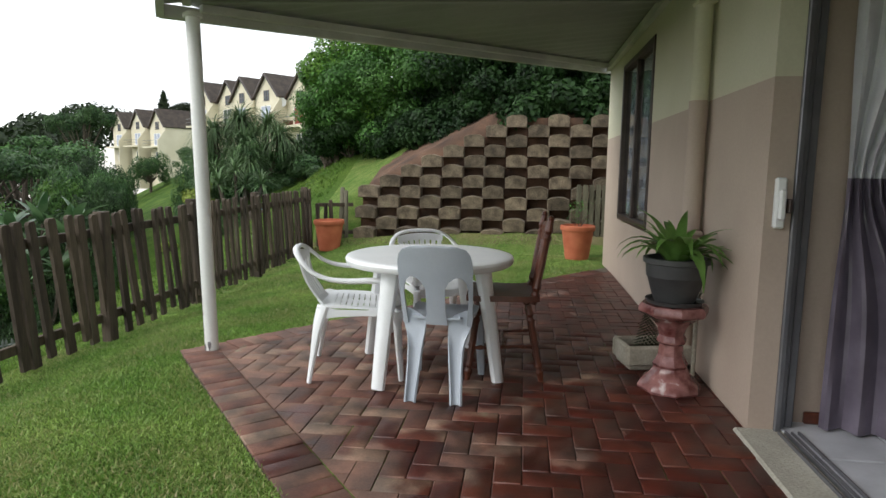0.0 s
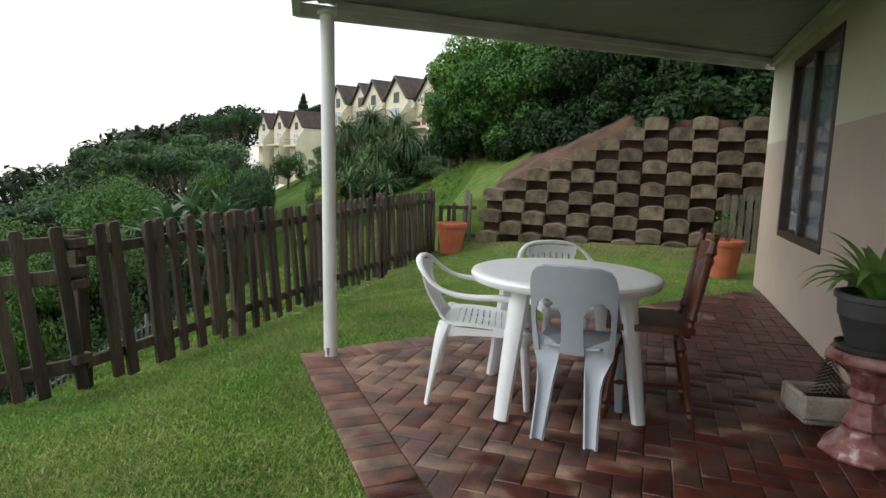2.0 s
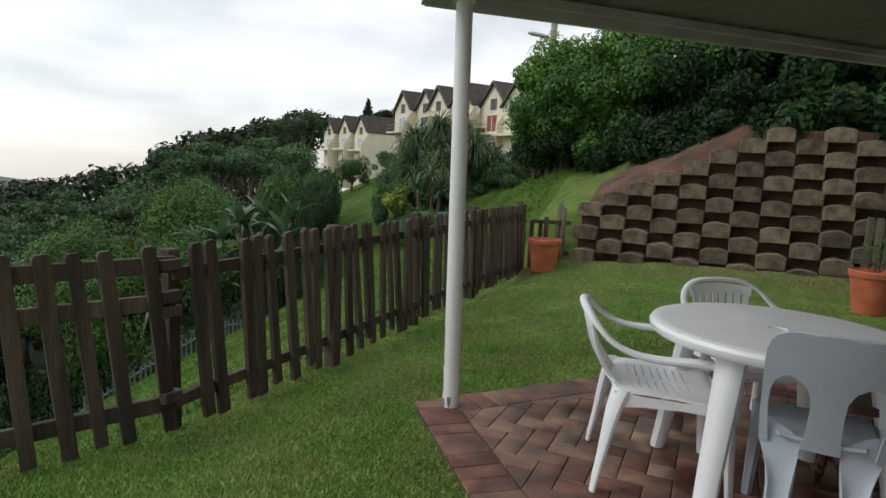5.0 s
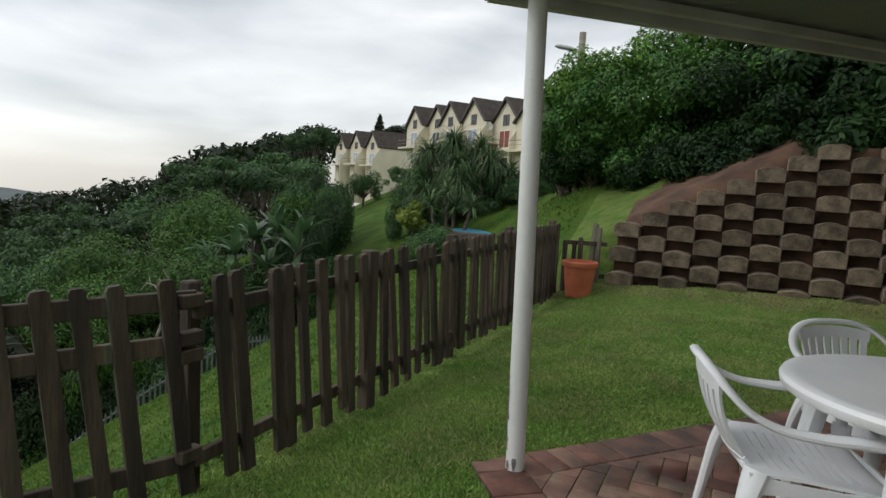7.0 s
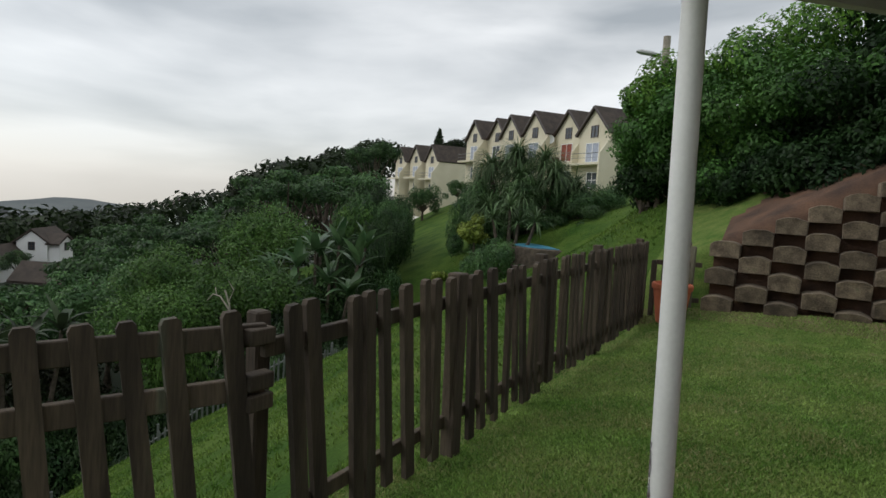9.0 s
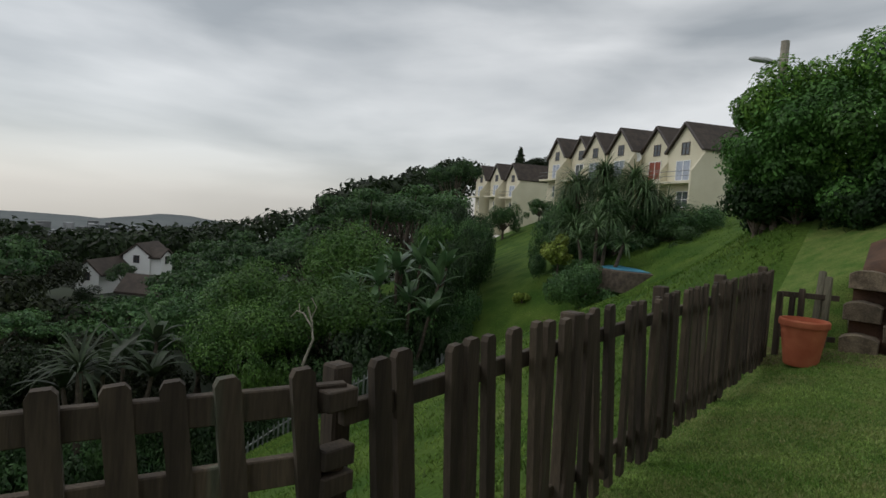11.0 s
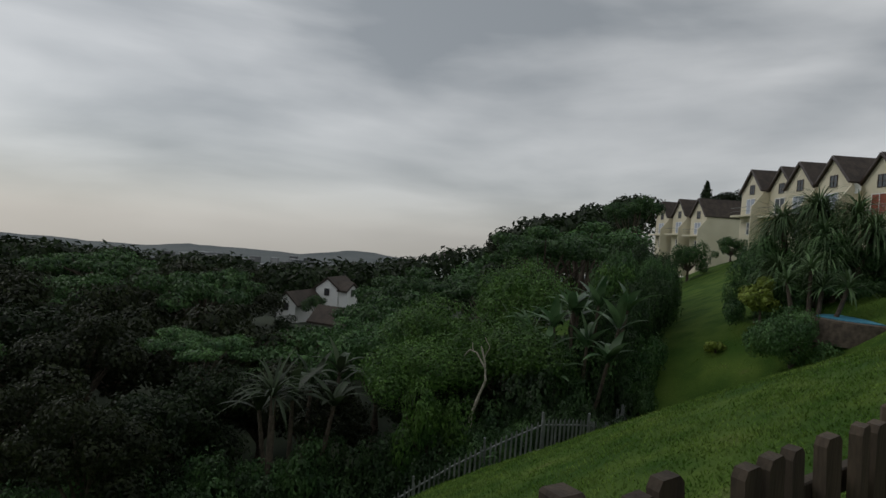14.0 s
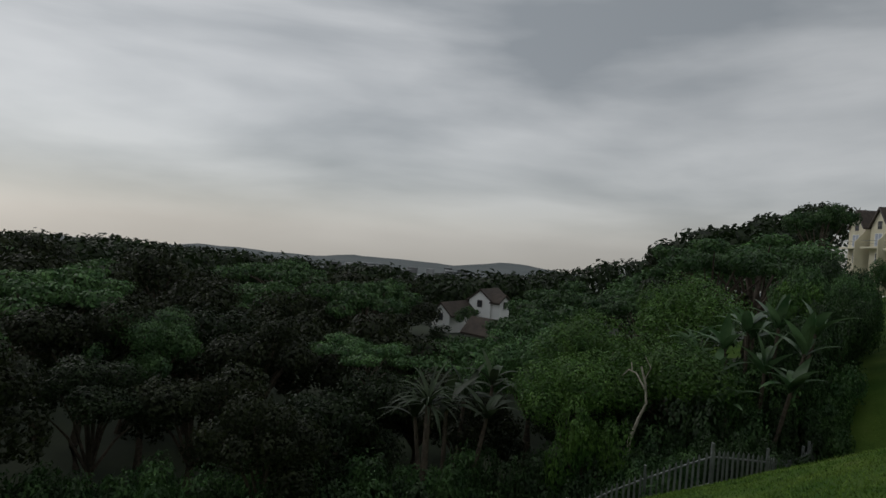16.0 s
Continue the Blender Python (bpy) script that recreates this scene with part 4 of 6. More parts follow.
def clay_pot(m, label):
    p = thing("terracotta_pot", label, "pot", m, "terracotta pots")
    prof = [(0.0, 0.0), (0.15, 0.0), (0.158, 0.01)]
    for k in range(14):
        z = 0.03 + 0.026 * k
        rad = 0.16 + 0.052 * k / 14
        prof += [(rad, z), (rad + 0.0035, z + 0.013)]
    prof += [(0.215, 0.405), (0.232, 0.41), (0.236, 0.43), (0.236, 0.465), (0.226, 0.478), (0.214, 0.478), (0.205, 0.42), (0.0, 0.41)]
    part("body", Shape().lathe(prof, 32), TERRACOTTA, p)
    part("soil", Shape().lathe([(0.0, 0.40), (0.203, 0.415), (0.0, 0.425)], 20), SOIL, p)
    return p


POT_L, POT_R = (-1.88, 9.25), (1.85, 8.65)
clay_pot(pose(*POT_L, land(*POT_L) - 0.02), "ribbed terracotta plant pot on the lawn by the fence")
pr = clay_pot(pose(*POT_R, land(*POT_R) - 0.01), "ribbed terracotta pot with a sparse shrub by the house corner")
tw = Shape()
rng = random.Random(8)
for k in range(9):
    a = rng.uniform(0, 6.28)
    tip = (0.13 * math.cos(a), 0.13 * math.sin(a), 0.42 + rng.uniform(0.15, 0.36))
    tw.tube([(0.02 * math.cos(a), 0.02 * math.sin(a), 0.41), tip], [0.005, 0.002], 5)
part("twigs", tw, BARK, pr)
lv = Shape()
for k in range(110):
    a, rr, z = rng.uniform(0, 6.28), rng.uniform(0, 0.17), 0.42 + rng.uniform(0.06, 0.38)
    add_rows(lv, strap_leaf(0.07, 0.02, rng.uniform(0, 6.28), rng.uniform(-0.3, 0.8), 1.0, (rr * math.cos(a), rr * math.sin(a), z), 2))
part("foliage", lv, HEDGE, pr)

# ---- picket fence ----
rng = random.Random(21)
fence = thing("picket_fence", "weathered dark brown wooden picket fence leaning along the lawn", "fence")


def picket_mesh(width, height, name="picket", mat=FENCEWOOD):
    s = Shape()
    h = width / 2
    prof = [(-h, 0.0), (h, 0.0), (h, height - 0.015), (h - 0.012, height), (-h + 0.012, height), (-h, height - 0.02)]
    n = len(prof)
    t = 0.016
    vs = [Vector((-t, y, z)) for y, z in prof] + [Vector((t, y, z)) for y, z in prof]
    s.add(vs, [tuple(range(n))[::-1], tuple(range(n, 2 * n))] + [(i, (i + 1) % n, n + (i + 1) % n, n + i) for i in range(n)])
    return s.mesh(name, mat, smooth=False)


wide_p = [picket_mesh(0.062 + 0.005 * k, 1.00 + 0.02 * k) for k in range(3)]
thin_p = [picket_mesh(0.052 + 0.005 * k, 0.99 + 0.025 * k) for k in range(3)]


def fence_top(y):
    return 0.780 + 0.012 * (y - 3.3)


def put_picket(meshes, y, dx=0.0, lean=1.5, extra=0.0):
    m = rng.choice(meshes)
    o = part("picket", m, None, fence)
    hgt = max(v.co.z for v in m.vertices)
    tip = rng.gauss(6.5 if y < 4.8 else 5.0, lean)
    foot = y + hgt * math.sin(radians(tip))
    o.matrix_basis = pose(picket_x(y) + dx, foot, fence_top(y) - hgt * math.cos(radians(tip)) + rng.uniform(-0.015, 0.01) + extra, tip, rng.gauss(0, 0.8), rng.gauss(0, 4) - (0 if y > 3.25 else 23))


y = -2.8
while y < 2.3:
    put_picket(wide_p, y)
    y += 0.146 + rng.uniform(-0.012, 0.012)
for y in (2.44, 2.60, 2.74, 2.86, 2.98):
    put_picket(wide_p, y, 0.0, 0.9, -0.006)
for y in (3.16, 3.40, 3.53, 3.775, 3.86, 4.0, 4.17, 4.33, 4.44, 4.58):
    put_picket(wide_p, y, 0.0, 0.9, 0.004)
y = 4.86
while y < 9.45:
    put_picket(thin_p, y, rng.uniform(-0.006, 0.006), 1.7)
    y += 0.128 + rng.uniform(-0.014, 0.014)


def rail(y0, y1, zoff, dx, deep=0.07, thick=0.034):
    a, b = Vector((picket_x(y0) + dx, y0, fence_top(y0) + zoff)), Vector((picket_x(y1) + dx, y1, fence_top(y1) + zoff))
    d = b - a
    m = Matrix.Translation(a) @ d.to_track_quat("Y", "Z").to_matrix().to_4x4()
    part("rail", Shape().box(-thick / 2, thick / 2, 0, d.length, -deep / 2, deep / 2, 0.004, m), FENCEWOOD, fence)


for zoff in (-0.10, -0.30, -0.86):
    rail(-2.9, 3.31, zoff, -0.036, 0.085)
for y0, y1 in ((3.3, 4.78), (4.70, 6.2), (6.15, 7.7), (7.65, 9.5)):
    rail(y0, y1, -0.155, -0.036, 0.07)
    rail(y0, y1, -0.86, -0.034, 0.07)
for y, hgt, dx, half in ((-1.2, 0.02, -0.07, 0.042), (1.0, 0.02, -0.07, 0.042), (3.37, -0.035, -0.12, 0.036), (4.72, 0.012, 0.012, 0.046), (6.17, 0.03, -0.062, 0.042), (7.68, 0.03, -0.062, 0.042), (9.46, 0.03, -0.062, 0.042)):
    z0 = land(picket_x(y), y) - 0.25
    part("fence_post", Shape().box(-half, half, -half, half, 0, fence_top(y) + hgt - z0, 0.008), FENCEWOOD, fence).matrix_basis = pose(picket_x(y) + dx, y, z0, 0, -1, -3)
for zoff in (-0.10, -0.27, -0.35, -0.82):
    part("block", Shape().box(-0.03, 0.03, -0.05, 0.06, -0.03, 0.03, 0.004), FENCEWOOD, fence).matrix_basis = pose(picket_x(3.3) - 0.03, 3.27, fence_top(3.3) + zoff, 0, 0, -3)

# short return of the fence by the retaining wall and a pale panel by the house
ret = thing("picket_fence", "short panel of mossy brown pickets closing the lawn corner", "fence")
for k in range(6):
    u = k / 5
    x, y = mixf(-2.17, -1.66, u), mixf(9.58, 9.78, u)
    o = part("picket", rng.choice(thin_p), None, ret)
    o.matrix_basis = pose(x, y, land(x, y) - 0.35 + 0.03 * rng.random(), 0, (18 if k == 5 else rng.gauss(0, 2)), 65)
    o.data = picket_mesh(0.07, 1.2, mat=PALEWOOD) if k > 2 else o.data
for zo in (0.15, 0.6):
    part("rail", Shape().box(-0.28, 0.28, -0.015, 0.015, -0.03, 0.03, 0.004), FENCEWOOD, ret).matrix_basis = pose(-1.91, 9.70, zo, 0, 0, 21.5)
gate = thing("picket_fence", "pale weathered picket panel beside the house corner", "fence")
pale = picket_mesh(0.07, 0.95, mat=PALEWOOD)
for k in range(6):
    part("picket", pale, None, gate).matrix_basis = pose(1.93 + 0.095 * k, 9.55, 0.02 + 0.012 * rng.random(), 0, rng.gauss(0, 0.8), 90)
part("rail", Shape().box(1.94, 2.52, 9.575, 9.6, 0.7, 0.76, 0.004), PALEWOOD, gate)

# ---- street lamp ----
lp = thing("street_lamp", "old wooden street lamp pole with a grey lamp head", "street lamp", pose(-3.02, 13.1, land(-3.02, 13.1) - 0.2))
LZ = 4.36 - land(-3.02, 13.1) + 0.2
part("pole", Shape().tube([(0, 0, LZ - 1.3), (0, 0, LZ)], [0.068, 0.065], 10), PALEBARK, lp)
part("pole_base", Shape().tube([(0, 0, 0), (0, 0, LZ - 1.3)], [0.075, 0.068], 10), BARK, lp, "darker lower part of the pole")
part("arm", Shape().tube([(0, 0, LZ - 0.38), (-0.15, -0.03, LZ - 0.33)], 0.025, 8), LAMPGREY, lp)
part("lamp_head", Shape().tube([(-0.1, -0.02, LZ - 0.33), (-0.22, -0.05, LZ - 0.30), (-0.42, -0.09, LZ - 0.26), (-0.50, -0.11, LZ - 0.25)], [0.04, 0.075, 0.075, 0.03], 10, flat=0.6), LAMPGREY, lp)

# ---- terrace houses ----


def railing(parent, x0, x1, y, z0, h, mat):
    part("railing", Shape().tube([(x0, y, z0 + h), (x1, y, z0 + h)], 0.03, 6).tube([(x0, y, z0 + h * 0.5), (x1, y, z0 + h * 0.5)], 0.018, 6), mat, parent)


def house_window(parent, x, z, wd, hg, drape_mat, y=-0.02, bars=2):
    wi = part("window", Shape().box(x - wd / 2, x + wd / 2, y - 0.01, y + 0.02, z, z + hg), drape_mat, parent, smooth=False)
    f = Shape()
    for k in range(bars + 1):
        xx = x - wd / 2 + wd * k / bars
        f.box(xx - 0.035, xx + 0.035, y - 0.05, y + 0.0, z - 0.04, z + hg + 0.04)
    for zz in (z, z + hg * 0.5, z + hg):
        f.box(x - wd / 2 - 0.035, x + wd / 2 + 0.035, y - 0.045, y + 0.0, zz - 0.03, zz + 0.03)
    part("frame", f, BROWNFRAME if hg < 1.3 else WHITEWALL, wi, smooth=False)


def terrace_house(m, W, D, eave, apex, drape_mat, big=True, dish=False, chairs=False):
    h = thing("terrace_house", "cream plastered gabled townhouse with brown tiled roof and balcony", "house", m, "row of terrace houses")
    body = Shape()
    hw = W / 2
    fr_ = [(-hw, -4.0), (hw, -4.0), (hw, eave), (0, apex), (-hw, eave)]
    vs = [Vector((x, 0, z)) for x, z in fr_] + [Vector((x, D, z)) for x, z in fr_]
    body.add(vs, [(0, 1, 2, 3, 4), (9, 8, 7, 6, 5), (1, 6, 7, 2), (0, 4, 9, 5), (0, 5, 6, 1)])
    part("wall", body, HOUSEWALL, h, smooth=False)
    roof = Shape()
    dx, dz = hw, apex - eave
    ln = math.hypot(dx, dz)
    ov = 0.22
    for s in (-1, 1):
        e0 = (s * (hw + ov * dx / ln), eave - ov * dz / ln)
        vs = []
        for yy in (-0.28, D + 0.2):
            vs += [Vector((0, yy, apex + 0.05)), Vector((e0[0], yy, e0[1] + 0.05)), Vector((e0[0], yy, e0[1] + 0.2)), Vector((0, yy, apex + 0.22))]
        roof.add(vs, [(0, 1, 2, 3), (7, 6, 5, 4), (0, 4, 5, 1), (1, 5, 6, 2), (2, 6, 7, 3)])
    part("roof", roof, ROOFTILE, h, smooth=False)
    barge = Shape()
    for s in (-1, 1):
        a, b = Vector((0, -0.31, apex + 0.1)), Vector((s * (hw + 0.12), -0.31, eave - 0.02))
        d = b - a
        n_ = Vector((-d.z, 0, d.x)).normalized() * 0.1
        off = Vector((0, 0.05, 0))
        barge.add([a - n_ - off, b - n_ - off, b + n_ - off, a + n_ - off, a - n_ + off, b - n_ + off, b + n_ + off, a + n_ + off], [(0, 1, 2, 3), (7, 6, 5, 4), (0, 4, 5, 1), (2, 6, 7, 3), (1, 5, 6, 2)])
    part("bargeboard", barge, BROWNFRAME, h, smooth=False)
    house_window(h, 0.0, eave - 0.25, 1.0, 1.05, PANE)
    if big:
        house_window(h, -0.15, 2.75, 1.9, 1.75, drape_mat)
        bal = part("balcony", Shape().box(-hw, hw, -1.25, 0.0, 2.38, 2.6), HOUSEWALL, h, smooth=False)
        railing(bal, -hw, hw, -1.2, 2.6, 0.85, STEEL)
        wing = Shape()
        wing.add([Vector((x, y, z)) for x in (hw - 0.1, hw + 0.1) for y, z in ((-1.25, -4.0), (0, -4.0), (0, 5.1), (-0.35, 4.6), (-1.0, 3.7), (-1.25, 3.45))], [(0, 1, 2, 3, 4, 5), (11, 10, 9, 8, 7, 6)] + [(i, (i + 1) % 6 + 0, (i + 1) % 6 + 6, i + 6) for i in range(6)])
        part("wing_wall", wing, HOUSEWALL, h, smooth=False)
        house_window(h, 0.1, 0.35, 1.6, 1.4, PANE)
    else:
        house_window(h, 0.1, 2.9, 1.2, 1.4, drape_mat)
        house_window(h, 0.1, 0.4, 1.4, 1.4, PANE)
    if dish:
        part("satellite_dish", Shape().lathe([(0.0, 0.0), (0.25, 0.04), (0.45, 0.14), (0.46, 0.16), (0.25, 0.06), (0.0, 0.02)], 18), WHITEWALL, h).matrix_basis = pose(-hw + 0.1, -0.5, eave - 0.2, 100, 0, 25)
    if chairs:
        part("balcony_clutter", Shape().box(-1.9, -1.3, -0.9, -0.4, 2.6, 3.2, 0.05).box(-1.0, -0.6, -0.9, -0.5, 2.6, 3.1, 0.05), DARKWOOD, h)
    return h


ROW = math.degrees(math.atan2(-2.86, 3.96))
STEP = (-0.3, 0.37, -0.5, -0.34, 0.55, 0.0)
RIDGE = (11.70, 11.52, 11.33, 11.25, 10.92, 10.66)
for i in range(6):
    k = 5 - i
    m = pose(-18.1 - 4.055 * k, 57.2 + 2.925 * k, RIDGE[i] - 7.9, 0, 0, ROW) @ pose(0, STEP[i], 0)
    terrace_house(m, 5.0, 5.0, 5.3, 7.75, (BLUEDRAPE, PANE, BLUEDRAPE, BLUEDRAPE, DRAPE, BLUEDRAPE)[i], True, i == 4, i == 4)
for x, y, z in ((-63.6, 90.4, 9.99), (-58.6, 87.8, 10.09), (-53.6, 85.1, 9.89)):
    terrace_house(pose(x, y, z - 8.15, 0, 0, ROW + 4), 4.9, 13.0, 5.4, 8.0, BLUEDRAPE)

# ---- white houses down the valley ----
GAPTREES = []


def cottage(m, W, D, eave, apex):
    h = thing("white_house", "white plastered gabled house among trees in the valley", "house", m, "valley houses")
    hw = W / 2
    fr_ = [(-hw, -3.0), (hw, -3.0), (hw, eave), (0, apex), (-hw, eave)]
    vs = [Vector((x, 0, z)) for x, z in fr_] + [Vector((x, D, z)) for x, z in fr_]
    part("wall", Shape().add(vs, [(0, 1, 2, 3, 4), (9, 8, 7, 6, 5), (1, 6, 7, 2), (0, 4, 9, 5)]), WHITEWALL, h, smooth=False)
    roof = Shape()
    for s in (-1, 1):
        vs = []
        for yy in (-0.2, D + 0.3):
            vs += [Vector((0, yy, apex + 0.03)), Vector((s * (hw + 0.4), yy, eave - 0.25)), Vector((s * (hw + 0.4), yy, eave - 0.05)), Vector((0, yy, apex + 0.25))]
        roof.add(vs, [(0, 1, 2, 3), (7, 6, 5, 4), (0, 4, 5, 1), (1, 5, 6, 2), (2, 6, 7, 3)])
    part("roof", roof, ROOFTILE, h, smooth=False)
    house_window(h, 0.0, 0.5, 0.6, 0.8, PANE)
    return h


cottage(pose(-68.6, 27.6, -8.9, 0, 0, 35), 2.6, 6, 1.2, 2.4)
cottage(pose(-70.4, 33.4, -7.4, 0, 0, 40), 3.0, 5, 1.3, 2.5)
cottage(pose(-69.0, 36.2, -7.4, 0, 0, 120), 2.2, 3, 1.3, 2.0)
cottage(pose(-52.6, 29.2, -8.7, 0, 0, 118), 2.6, 5, 1.0, 2.2)
for gx, gy in ((-66.0, 30.2), (-62.5, 25.2), (-63.0, 31.2), (-58.5, 24.6), (-57.0, 28.6)):
    GAPTREES.append((gx, gy))
cottage(pose(-108, 78, -5.2, 0, 0, 60), 4, 6, 1.6, 3.0)
cottage(pose(-110, 86, -4.2, 0, 0, 50), 4, 6, 1.6, 3.0)

# ---- pool ----
pool = thing("swimming_pool", "covered blue swimming pool behind a bush on the bank", "pool", pose(-10.0, 26.3, -0.62))
part("cover", Shape().lathe([(0, 0.0), (1.5, 0.0), (1.52, 0.06), (0.0, 0.08)], 28, sx=1.0, sy=0.9), POOLBLUE, pool)
part("surround", Shape().lathe([(0, -0.8), (1.9, -0.8), (1.9, 0.02), (1.53, 0.04), (1.53, 0.0), (0, -0.01)], 28, sx=1.0, sy=0.95), BARK, pool)

# ---- palisade fence ----
pal = thing("palisade_fence", "grey steel palisade security fence at the foot of the bank", "fence")
pale_mesh = Shape().box(-0.012, 0.012, -0.03, 0.03, 0, 1.14).add([Vector((-0.012, -0.03, 1.14)), Vector((0.012, -0.03, 1.14)), Vector((0.012, 0.03, 1.14)), Vector((-0.012, 0.03, 1.14)), Vector((0, 0, 1.24))], [(0, 1, 4), (1, 2, 4), (2, 3, 4), (3, 0, 4)]).mesh("pale", STEEL, smooth=False)
rest = Shape()
count = 0
for (ax, ay), (bx, by) in zip(PALISADE, PALISADE[1:]):
    a, b = Vector((ax, ay, 0)), Vector((bx, by, 0))
    L = (b - a).length
    ang = math.degrees(math.atan2((b - a).y, (b - a).x)) - 90
    k = 0.0
    while k < L:
        p = a.lerp(b, k / L)
        p.z = land(p.x, p.y) - 0.05
        if 6 < p.y < 21 and count < 290:
            part("pale", pale_mesh, None, pal).matrix_basis = pose(*p, rng.gauss(0, 0.7), 0, ang)
            count += 1
        else:
            rest.box(-0.012, 0.012, -0.03, 0.03, 0, 1.2, at=pose(*p, 0, 0, ang))
        k += 0.15
    for zo in (0.25, 0.98):
        pts = []
        for i in range(int(L / 1.2) + 2):
            q = a.lerp(b, min(1, i * 1.2 / L))
            pts.append((q.x - 0.03, q.y, land(q.x, q.y) + zo))
        part("rail", Shape().tube(pts, 0.028, 5), STEEL, pal)
    k = 0
    while k < L:
        p = a.lerp(b, k / L)
        part("fence_post", Shape().box(-0.035, 0.035, -0.035, 0.035, -0.2, 1.36), STEEL, pal, smooth=False).matrix_basis = pose(p.x - 0.06, p.y, land(p.x, p.y), 0, 0, ang)
        k += 3.0
part("far_pales", rest, STEEL, pal, smooth=False)["kind"] = "stuff"

# ---- leaves and trees ----


def leaf_mesh(name, centres, normals, length, width, mat, seed, droop=0.3, tri=False):
    """Many small leaves, each a folded diamond facing roughly outwards."""
    r = np.random.RandomState(seed)
    n = len(centres)
    nv = normals + np.array([0, 0, 0.25]) + r.normal(0, 0.42, (n, 3))
    nv /= np.linalg.norm(nv, axis=1)[:, None]
    d = r.normal(0, 1, (n, 3))
    d[:, 2] -= droop
    d -= nv * (d * nv).sum(1)[:, None]
    d /= np.linalg.norm(d, axis=1)[:, None] + 1e-9
    s = np.cross(nv, d)
    ln = length * r.uniform(0.6, 1.3, (n, 1))
    wd = width * r.uniform(0.6, 1.3, (n, 1))
    a, b = centres - d * ln * 0.5, centres + d * ln * 0.5
    lift_ = nv * wd * 0.2
    c, e = centres + s * wd * 0.5 + lift_, centres - s * wd * 0.5 + lift_
    v = np.stack([a, c, b, e], 1).reshape(-1, 3)
    me = bpy.data.meshes.new(name)
    me.vertices.add(4 * n)
    me.vertices.foreach_set("co", v.ravel().astype(np.float32))
    me.loops.add(4 * n)
    me.loops.foreach_set("vertex_index", np.arange(4 * n, dtype=np.int32))
    me.polygons.add(n)
    me.polygons.foreach_set("loop_start", np.arange(0, 4 * n, 4, dtype=np.int32))
    me.materials.append(mat)
    me.update(calc_edges=True)
    return me


def crown_points(blobs, n, seed, shell=0.35):
    """Points in the outer shells of some uneven balls, and the ways outwards."""
    r = np.random.RandomState(seed)
    blobs = np.array(blobs, float)
    share = blobs[:, 3] * blobs[:, 3]
    pick = r.choice(len(blobs), n, p=share / share.sum())
    d = r.normal(0, 1, (n, 3))
    d /= np.linalg.norm(d, axis=1)[:, None]
    rad = (1 - shell * r.uniform(0, 1, n) ** 1.3) * (1 + 0.22 * np.sin(d[:, 0] * 5 + pick) * np.cos(d[:, 1] * 4 + pick * 2))
    b = blobs[pick]
    flat_ = b[:, 4] if blobs.shape[1] > 4 else np.full(n, 0.8)
    off = d * (rad * b[:, 3])[:, None]
    off[:, 2] *= flat_
    return b[:, :3] + off, d


def random_blobs(seed, n, spread, rad, flat_=0.75, z0=0.0, zs=0.5):
    r = random.Random(seed)
    out = []
    for k in range(n):
        a, q = k * 2.4 + r.uniform(-0.5, 0.5), spread * math.sqrt((k + 0.5) / n)
        out.append((q * math.cos(a), q * math.sin(a), z0 + zs * r.uniform(-1, 1) - 0.35 * q * q / max(spread, 0.01), rad * r.uniform(0.7, 1.2), flat_))
    return out


def limbs(shape, blobs, base_z, r0, seed, every=1):
    """A tapered trunk that forks into a limb for each clump."""
    r = random.Random(seed)
    zs_ = min(b[2] for b in blobs)
    fork = mixf(base_z, zs_, 0.6)
    kink = (r.uniform(-0.08, 0.08), r.uniform(-0.08, 0.08))
    shape.tube([(0, 0, base_z), (kink[0], kink[1], mixf(base_z, fork, 0.5)), (0, 0, fork)], [r0 * 1.25, r0, r0 * 0.8], 8)
    for b in blobs[::every]:
        mid = (b[0] * 0.45, b[1] * 0.45, mixf(fork, b[2], 0.6))
        shape.tube([(0, 0, fork - r0), mid, (b[0] * 0.9, b[1] * 0.9, b[2])], [r0 * 0.55, r0 * 0.35, r0 * 0.12], 5)


PROTO = {}


def proto(kind, seed, n, leaf, mat, nb, spread, rad, flat_, zs):
    """A crown of about unit radius and its limbs, shared by trees of that kind."""
    blobs = random_blobs(seed, nb, spread, rad, flat_, 0.0, zs)
    c, d = crown_points(blobs, n, seed)
    crown = leaf_mesh("crown", c, d, leaf, leaf * 0.5, mat, seed)
    s = Shape()
    limbs(s, blobs, -2.2, 0.06, seed)
    PROTO[kind] = (crown, s.mesh("trunk", BARK), float(c[:, 2].max()))


for v in range(3):
    proto(("near", v), 11 + v, 12500, 0.056, TREELEAF, 15, 0.84, 0.30, 0.8, 0.34)
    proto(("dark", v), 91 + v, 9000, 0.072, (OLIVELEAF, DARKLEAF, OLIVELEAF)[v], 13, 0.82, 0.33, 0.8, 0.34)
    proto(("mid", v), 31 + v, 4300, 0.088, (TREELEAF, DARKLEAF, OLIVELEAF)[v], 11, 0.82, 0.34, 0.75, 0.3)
    proto(("acacia", v), 51 + v, 5500, 0.075, (TREELEAF, TREELEAF, HEDGE)[v], 13, 0.95, 0.30, 0.42, 0.16)
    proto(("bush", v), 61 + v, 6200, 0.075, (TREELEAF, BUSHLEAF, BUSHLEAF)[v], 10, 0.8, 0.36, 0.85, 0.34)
    proto(("bushvine", v), 65 + v, 6200, 0.075, VINELEAF, 10, 0.8, 0.36, 0.85, 0.34)
    proto(("vine", v), 71 + v, 14000, 0.05, VINELEAF, 9, 0.7, 0.45, 0.85, 0.25)


